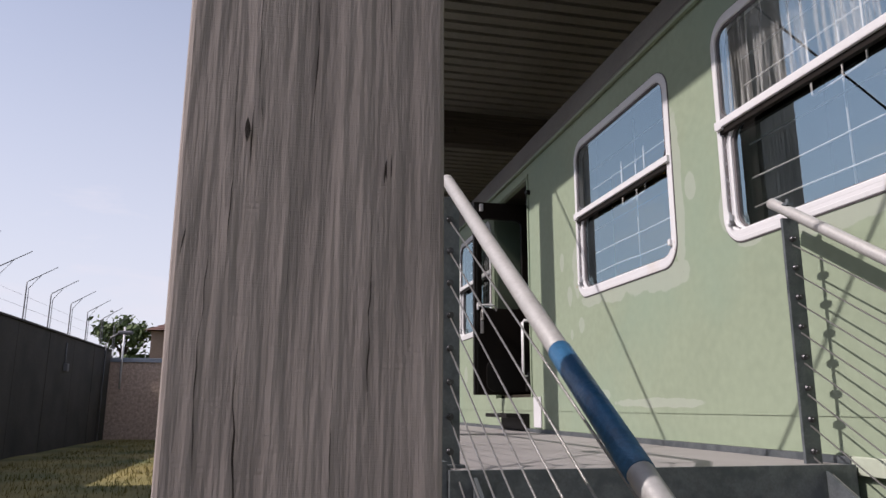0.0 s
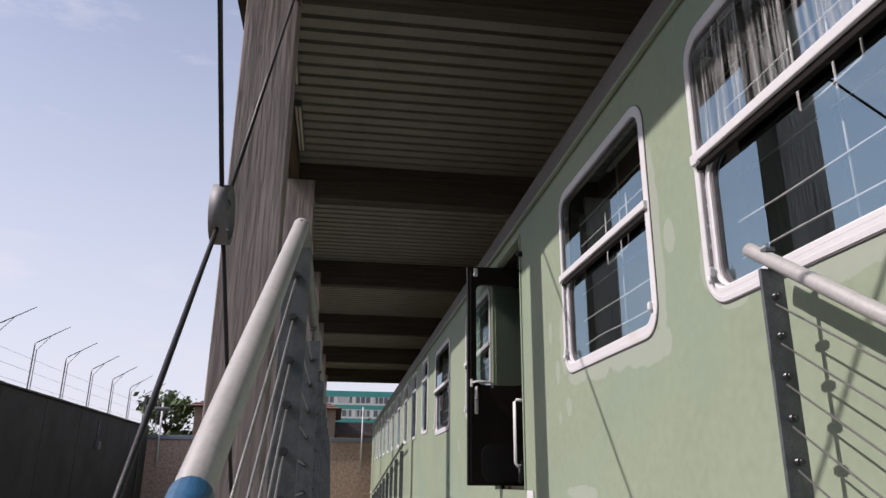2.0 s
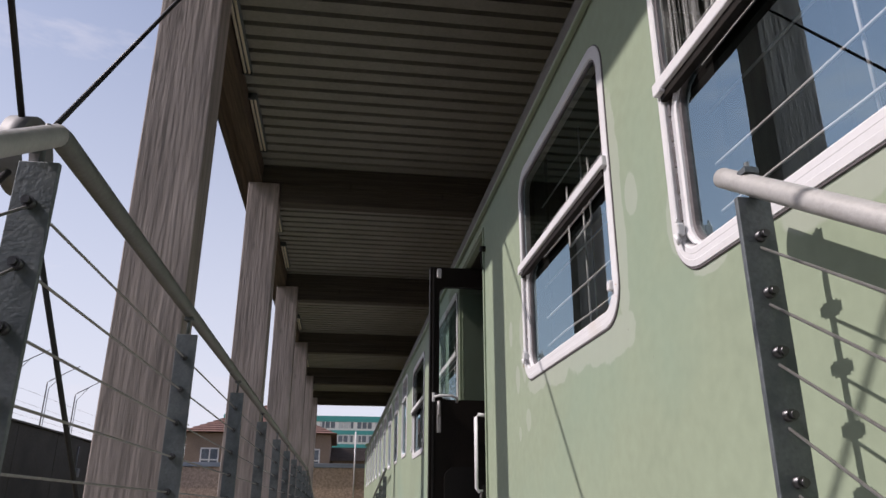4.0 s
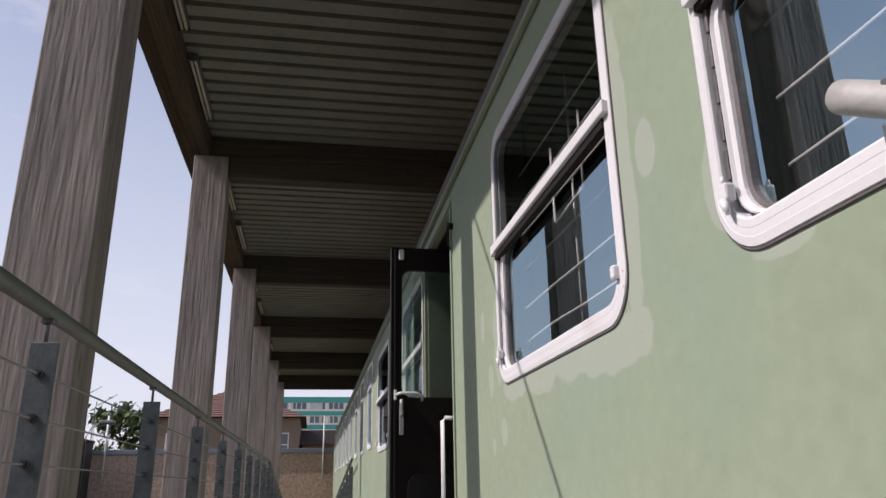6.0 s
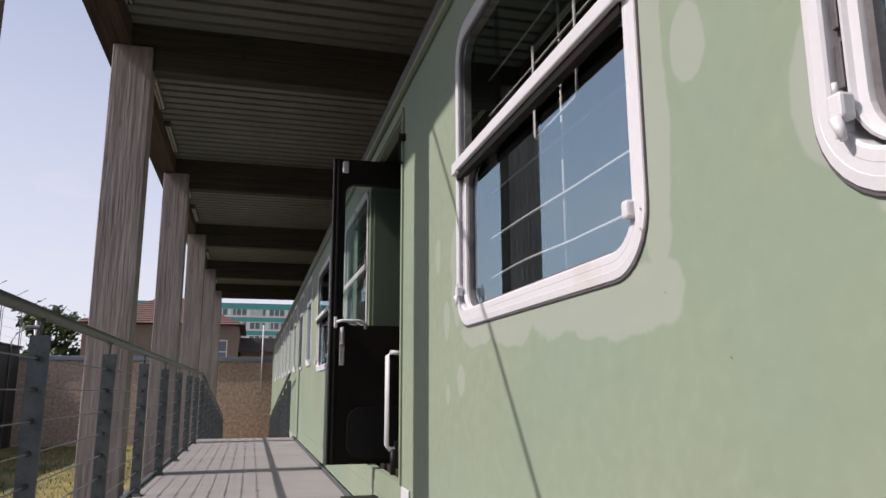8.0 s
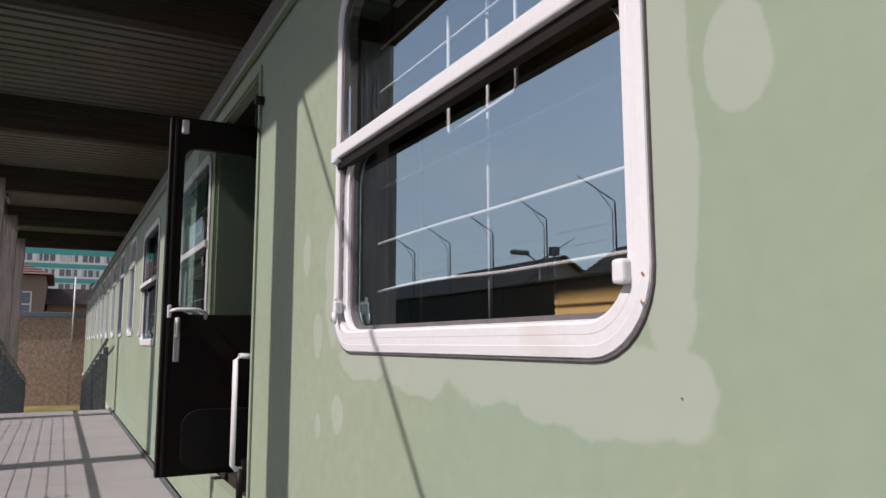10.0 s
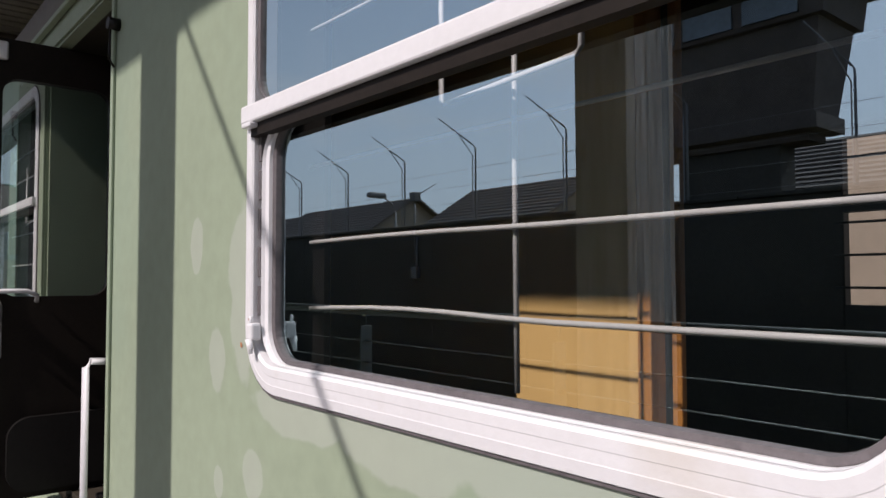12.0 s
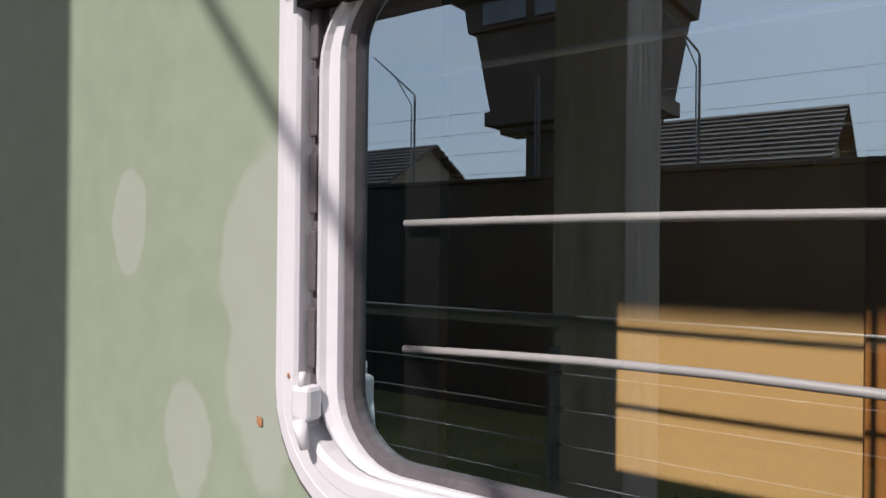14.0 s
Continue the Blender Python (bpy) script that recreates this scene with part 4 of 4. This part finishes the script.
o = tube("rail", [(W + 0.02, gy + 0.02, 2.10), (gx + 0.02, gy + 0.01, 2.105), (gx, gy, 2.085), (gx, gy, 1.62), (gx + 0.015, gy, 1.60), (W + 0.02, gy + 0.02, 1.60)], 0.0125, WHITE, gr, 12)
o.matrix_parent_inverse = Matrix.Translation((-W, -6.3, -1.55))
bm = bmesh.new()
add_box(bm, (W - 0.03, gy - 0.01, 1.50), (W + 0.03, gy + 0.03, 1.64), 0.006)
add_tube(bm, [(W - 0.04, gy, 1.47), (W - 0.04, gy, 1.60)], 0.015, 8)
o = obj("lock", bm, BLACK, gr)
o.matrix_parent_inverse = Matrix.Translation((-W, -6.3, -1.55))
tagged(gr, "white painted grab rail beside the carriage door", "grab rail")
bm = bmesh.new()
add_tube(bm, [(W - 0.04, 6.17, 3.30), (W, 6.17, 3.30)], 0.022, 12)
add_tube(bm, [(W - 0.03, 6.17, 3.28), (W - 0.03, 6.19, 3.18), (W - 0.01, 6.19, 3.15)], 0.004, 6)
tagged(obj("door_stop", bm, BLACK), "small black door stop on the carriage side", "door stop")
bm = bmesh.new()
add_box(bm, (W - 0.22, 6.3, 1.24), (W - 0.002, 6.98, 1.275), 0.006)
add_box(bm, (W - 0.06, 6.3, 1.13), (W - 0.002, 6.98, 1.239), 0.006)
tagged(obj("footboard", bm, BLACK), "black metal footboard below the carriage door", "step")
bm = bmesh.new()
add_box(bm, (W - 0.012, 5.98, 1.16), (W - 0.002, 6.16, 1.42), 0.003)
in_car(obj("kick_plate", bm, WHITE))


# rust chips on the paint
def patch(cy, cz, ry, rz, seed, rough=0.18, mt=PRIMER, lift=0.0015):
    bm = bmesh.new()
    n = 24
    pts = []
    for k in range(n):
        a = 2 * math.pi * k / n
        q = 1 + rough * noise.noise((math.cos(a) * 1.3 + seed * 3.1, math.sin(a) * 1.3, seed))
        pts.append(bm.verts.new((W - lift, cy + ry * q * math.cos(a), cz + rz * q * math.sin(a))))
    bm.faces.new(pts)
    return in_car(obj("paint_chip", bm, mt))

for cy, cz, s in ((5.131, 2.236, 0.005), (3.608, 2.084, 0.0016), (3.42, 1.95, 0.0014)):
    patch(cy, cz, s, s * 1.3, s * 1000, 0.5, RUST if s > 0.004 else RUBBER, 0.0022)
for cy, cz in ((3.668, 2.268), (3.672, 2.225), (5.07, 2.30)):
    patch(cy, cz, 0.0022, 0.003, cz * 10, 0.5, RUST, 0.0118)
tagged(carriage, "pale green prison railway carriage with white window frames", "railway carriage")


# ---- beyond the walls ----
# lamp posts with angled arms along the outside of the yard wall
bm = bmesh.new()
add_tube(bm, [(0, 0, 0), (0.0, 0, 5.45), (0.0, 0, 5.6), (0.05, 0.02, 5.65), (0.85, 0.38, 6.25)], [0.026, 0.023, 0.021, 0.018, 0.012], 8)
add_tube(bm, [(0.07, 0.03, 0), (0.07, 0.03, 5.4)], 0.014, 6)
add_tube(bm, [(0.07, 0.03, 5.4), (0.38, 0.17, 5.88)], 0.011, 6)
post = obj("lamp_post", bm, POLE)
tagged(post, "thin steel post with an angled arm behind the wall", "lamp post", "yard wall posts")
post.location = (-9.0, -9.36, 0)
for i in range(18):
    copy_thing(post, pose(-9.0, -6.49 + 2.87 * i, 0))
bm = bmesh.new()
for z in (3.5, 3.9, 4.3, 4.7, 5.1):
    add_tube(bm, [(-9.0, -11, z), (-9.0, 42, z)], 0.004, 4)
tagged(obj("fence_wire", bm, POLE), "thin fence wires strung between the posts", "wire", kind="structure")
bm = bmesh.new()
add_tube(bm, [(0, 0, 2.4), (0, 0, 4.0)], 0.02, 6)
add_box(bm, (-0.09, -0.09, 3.95), (0.09, 0.09, 4.15), 0.01)
add_tube(bm, [(-0.42, -0.2, 4.35), (0.42, 0.2, 3.75)], 0.01, 5)
cam_mast = obj("alarm_mast", bm, POLE)
cam_mast.location = (YX + 0.02, 16.08, 0.15)
tagged(cam_mast, "slim mast with a small box on the yard wall", "mast")
bm = bmesh.new()
add_tube(bm, [(0, 0, -3.5), (0, 0.0, 0.75), (0.15, 0, 1.05), (0.5, 0, 1.25)], 0.03, 8)
add_box(bm, (0.4, -0.12, 1.18), (0.95, 0.12, 1.32), 0.04)
fl = obj("wall_floodlight", bm, POLE)
fl.location = (-9.4, 20.3, 3.5)
tagged(fl, "street-type floodlight on a bent pole by the yard wall", "floodlight")
copy_thing(fl, pose(YX + 0.06, 30.7, YH - 0.6))
for y in (16.0, 25.5):
    bm = bmesh.new()
    add_tube(bm, [(0.03, 0, 2.45), (0.03, 0, 3.3)], 0.02, 6)
    add_box(bm, (0.003, -0.1, 2.4), (0.14, 0.1, 2.65), 0.02)
    b_ = obj("wall_bracket", bm, POLE)
    b_.location = (YX, y, 0)
    tagged(b_, "rusty fixture bolted on the yard wall", "bracket")
def watchtower(x, y):
    """Square guard tower: plain shaft, stepped corbels, cabin with flared walls and a flat overhanging roof."""
    r = root("watchtower", x, y, 0)
    box("shaft", (0.9, -1.05, 0), (1.5, 1.05, 4.95), YARDWALL, r, 0.02)
    bm = bmesh.new()
    steps = [(1.6, 4.85), (1.6, 4.98), (1.84, 5.02), (1.84, 5.3), (1.76, 5.32), (1.98, 6.9), (2.1, 6.92), (2.16, 7.5), (2.42, 7.54), (2.5, 8.3), (2.5, 8.5)]
    rings = [[bm.verts.new((1.84 - 0.6 + a * (w - 1.24), b * w, z)) for a, b in ((-1, -1), (1, -1), (1, 1), (-1, 1))] for w, z in steps]
    for p, q in zip(rings, rings[1:]):
        for i in range(4):
            bm.faces.new((p[i], p[(i + 1) % 4], q[(i + 1) % 4], q[i]))
    bm.faces.new(rings[0]), bm.faces.new(rings[-1])
    obj("cabin", bm, DARKTILE, r)
    for k in (-1, 0, 1):
        box("window", (1.85, k * 1.2 - 0.5, 7.0), (2.17, k * 1.2 + 0.5, 7.45), FARGLASS, r)
    return tagged(r, "dark guard tower with a flared cabin behind the yard wall", "watchtower")


watchtower(-11.84, 10.7)
pipe = tube("wall_pipe", [(-6.4, YY - 0.05, 2.0), (-6.4, YY - 0.05, 4.5)], 0.04, WHITE)
tagged(pipe, "white pole fixed to the end wall", "pole")
pipe = tube("wall_pipe", [(1.72, YY - 0.06, 1.9), (1.72, YY - 0.06, 4.5)], 0.028, WHITE)
tagged(pipe, "white pole fixed to the end wall", "pole")


def gable_house(name, x, y, sx, sy, eave, ridge, wall, roofm, along="y", label="house", windows=()):
    r = root(name, x, y, 0)
    bm = bmesh.new()
    hx, hy = sx / 2, sy / 2
    if along == "hip":
        f0 = [bm.verts.new((p, -hy, q)) for p, q in ((-hx, 0), (hx, 0), (hx, eave), (0, eave), (-hx, eave))]
        f1 = [bm.verts.new((v.co.x, hy, v.co.z)) for v in f0]
    elif along == "y":
        prof = [(-hx, 0), (hx, 0), (hx, eave), (0, ridge), (-hx, eave)]
        f0 = [bm.verts.new((p, -hy, q)) for p, q in prof]
        f1 = [bm.verts.new((p, hy, q)) for p, q in prof]
    else:
        prof = [(-hy, 0), (hy, 0), (hy, eave), (0, ridge), (-hy, eave)]
        f0 = [bm.verts.new((-hx, p, q)) for p, q in prof]
        f1 = [bm.verts.new((hx, p, q)) for p, q in prof]
    bm.faces.new(f0), bm.faces.new(f1)
    for i in range(5):
        bm.faces.new((f0[i], f0[(i + 1) % 5], f1[(i + 1) % 5], f1[i]))
    obj("wall", bm, wall, r)
    half, length = (hx, hy) if along == "y" else (hy, hx)
    bm = bmesh.new()
    rows = 14
    ov = 0.35
    if along == "hip":
        rings = []
        for k in range(rows):
            for u, lift in ((k / rows, 0.05), ((k + 1) / rows, 0.0)):
                ex, ey = (hx + ov) * (1 - u) + max(0.05, hx - hy) * u, (hy + ov) * (1 - u) + 0.02 * u
                z = eave + (ridge - eave) * u + lift
                rings.append([bm.verts.new((p * ex, q * ey, z)) for p, q in ((-1, -1), (1, -1), (1, 1), (-1, 1))])
        for a, b in zip(rings, rings[1:]):
            for i in range(4):
                bm.faces.new((a[i], a[(i + 1) % 4], b[(i + 1) % 4], b[i]))
        bm.faces.new(rings[0]), bm.faces.new(rings[-1])
    for s in (() if along == "hip" else (-1, 1)):
        for k in range(rows):
            u0, u1 = k / rows, (k + 1) / rows
            w = half + ov
            slope = (ridge - eave) / half
            def at(u, lift):
                d = w * (1 - u)
                return s * d, ridge - slope * d + 0.06 + lift
            (a0, z0), (a1, z1) = at(u0, 0.05), at(u1, 0.0)
            q = [(a0, -length - ov, z0), (a0, length + ov, z0), (a1, length + ov, z1), (a1, -length - ov, z1)]
            ql = [(p[0], p[1], p[2] - 0.07) for p in q]
            if along != "y":
                q, ql = [(p[1], p[0], p[2]) for p in q], [(p[1], p[0], p[2]) for p in ql]
            a = [bm.verts.new(p) for p in q]
            b = [bm.verts.new(p) for p in ql]
            bm.faces.new(a), bm.faces.new(b)
            for i in range(4):
                bm.faces.new((a[i], a[(i + 1) % 4], b[(i + 1) % 4], b[i]))
    obj("roof", bm, roofm, r)
    for (wx, wz, ww, wh) in windows:
        bm = bmesh.new()
        t = 0.07
        add_box(bm, (wx - ww / 2, -hy - 0.05, wz), (wx - ww / 2 + t, -hy - 0.003, wz + wh))
        add_box(bm, (wx + ww / 2 - t, -hy - 0.05, wz), (wx + ww / 2, -hy - 0.003, wz + wh))
        for q in (0, 0.55 * wh, wh - t):
            add_box(bm, (wx - ww / 2 + t, -hy - 0.048, wz + q), (wx + ww / 2 - t, -hy - 0.004, wz + q + t))
        add_box(bm, (wx - t / 2, -hy - 0.046, wz + t), (wx + t / 2, -hy - 0.005, wz + wh - t))
        f = obj("window", bm, WHITE, r)
        box("window_pane", (wx - ww / 2 + t, -hy - 0.02, wz + t), (wx + ww / 2 - t, -hy - 0.004, wz + wh - t), FARGLASS, f)
    return tagged(r, label, "house")


gable_house("house", -3.4, 48.0, 7.9, 8.0, 5.5, 7.6, HOUSEWALL, ROOFTILE, "hip", "brown rendered house with a red tiled roof", [(2.9, 3.2, 1.0, 1.5), (0.4, 3.2, 1.0, 1.5), (-2.6, 3.2, 1.0, 1.5)])
gable_house("low_shed", 3.2, 50.0, 5.0, 8.0, 4.2, 5.2, HOUSEWALL, DARKTILE, "x", "low dark-roofed building behind the wall")
for i, (hx, hy, e, rg) in enumerate(((-16, 9.6, 4.1, 5.8), (-16, 21.2, 4.1, 5.75), (-16, 32.4, 4.1, 5.8), (-17, 43.5, 4.1, 5.8), (-16, -4.5, 4.1, 6.0))):
    gable_house("row_house", hx, hy, 5.6, 5.4 if i < 2 else 8.6, e, rg, BEIGEWALL, DARKTILE, "y", "pale house with a dark tiled gable roof")
gable_house("east_house", 13.5, 8.0, 8, 14, 6.5, 9.0, BEIGEWALL, DARKTILE, "y", "beige rendered building beyond the carriage")
r = bpy.data.objects["east_house"]
for yy in (-4.7, -2.56, -0.4, 1.8):
    for zz in (2.16, 4.7):
        bm = bmesh.new()
        add_box(bm, (-4.05, yy - 0.55, zz), (-4.003, yy - 0.47, zz + 1.4))
        add_box(bm, (-4.05, yy + 0.47, zz), (-4.003, yy + 0.55, zz + 1.4))
        add_box(bm, (-4.05, yy - 0.47, zz), (-4.003, yy + 0.47, zz + 0.08))
        add_box(bm, (-4.05, yy - 0.47, zz + 1.32), (-4.003, yy + 0.47, zz + 1.4))
        add_box(bm, (-4.045, yy - 0.04, zz + 0.08), (-4.004, yy + 0.04, zz + 1.32))
        f = obj("window", bm, WHITE, r)
        box("window_pane", (-4.02, yy - 0.47, zz + 0.08), (-4.004, yy + 0.47, zz + 1.32), FARGLASS, f)

# slab block of flats with teal bands
BY, BX0, BX1, FH, BT = 165.0, -24.0, 36.0, 2.9, 20.7
flats = root("apartment_block", 0, BY, 0)
NF = 7
box("body", (BX0, 0.0, 0), (BX1, 12, BT), WHITEWALL, flats)
bm = bmesh.new()
for k in range(NF):
    zt = BT - k * FH
    add_box(bm, (BX0, -0.12, zt - (0.9 if k else 1.1)), (BX1, -0.003, zt + (0.0 if k else 0.15)))
obj("band", bm, TEAL, flats)
bmf, bmp, bmc = bmesh.new(), bmesh.new(), bmesh.new()
nwin = 15
step = (BX1 - BX0) / nwin
for k in range(NF):
    zb = BT - k * FH - 2.55
    for i in range(nwin):
        x0 = BX0 + i * step + 0.5
        for q in range(3):
            xa = x0 + q * 1.12
            add_box(bmp, (xa + 0.08, -0.05, zb + 0.08), (xa + 0.98, -0.004, zb + 1.42))
            if rnd.random() < 0.6:
                add_box(bmc, (xa + 0.1, -0.06, zb + 0.1), (xa + rnd.choice((0.45, 0.96)), -0.051, zb + 1.4))
            for (c0, c1, d0, d1) in ((0, 0.08, 0, 1.5), (0.98, 1.06, 0, 1.5), (0.08, 0.98, 0, 0.08), (0.08, 0.98, 1.42, 1.5)):
                add_box(bmf, (xa + c0, -0.1, zb + d0), (xa + c1, -0.003, zb + d1))
tagged(obj("window_frames", bmf, WHITE, flats), kind="stuff")
tagged(obj("window_panes", bmp, FARGLASS, flats), kind="stuff")
tagged(obj("curtains", bmc, CURTAIN, flats), kind="stuff")
tagged(flats, "long white apartment block with teal bands and window rows", "apartment block")


def tree(x, y, h, rr, seed, count=2600):
    rn = random.Random(seed)
    r = root("tree", x, y, 0)
    bm = bmesh.new()
    add_tube(bm, [(0, 0, 0), (0.05, 0.03, h * 0.3), (0.0, 0.1, h * 0.6), (0.1, 0, h * 0.92)], [0.28, 0.2, 0.12, 0.03], 10)
    tips = []
    for k in range(16):
        a, z0 = rn.uniform(0, 6.28), h * rn.uniform(0.3, 0.75)
        ln = rr * rn.uniform(0.55, 1.0)
        tip = Vector((math.cos(a) * ln, math.sin(a) * ln, z0 + h * rn.uniform(0.08, 0.25)))
        add_tube(bm, [(0, 0.05, z0), tip * 0.5 + Vector((0, 0, z0 * 0.5)), tip], [0.08, 0.05, 0.015], 6)
        tips.append(tip)
    tips += [Vector((0, 0, h)), Vector((rr * 0.3, 0.2, h * 0.93)), Vector((-rr * 0.3, 0, h * 0.9))]
    obj("trunk", bm, BARK, r)
    bm = bmesh.new()
    for k in range(count):
        c = rn.choice(tips) + Vector((rn.gauss(0, 0.5), rn.gauss(0, 0.5), rn.gauss(0, 0.45))) * rr * 0.38
        s = rn.uniform(0.10, 0.26)
        u = Vector((rn.gauss(0, 1), rn.gauss(0, 1), rn.gauss(0, 1))).normalized()
        v = u.orthogonal().normalized()
        w = u.cross(v)
        bm.faces.new([bm.verts.new(c + q) for q in (v * s, w * s * 0.5, -v * s, -w * s * 0.5)])
    obj("foliage", bm, LEAF, r)
    return tagged(r, "leafy green tree behind the end wall", "tree")


tree(-9.1, 46.0, 6.0, 1.5, 3)
tree(4.6, 62.0, 6.0, 1.8, 5, 1500)
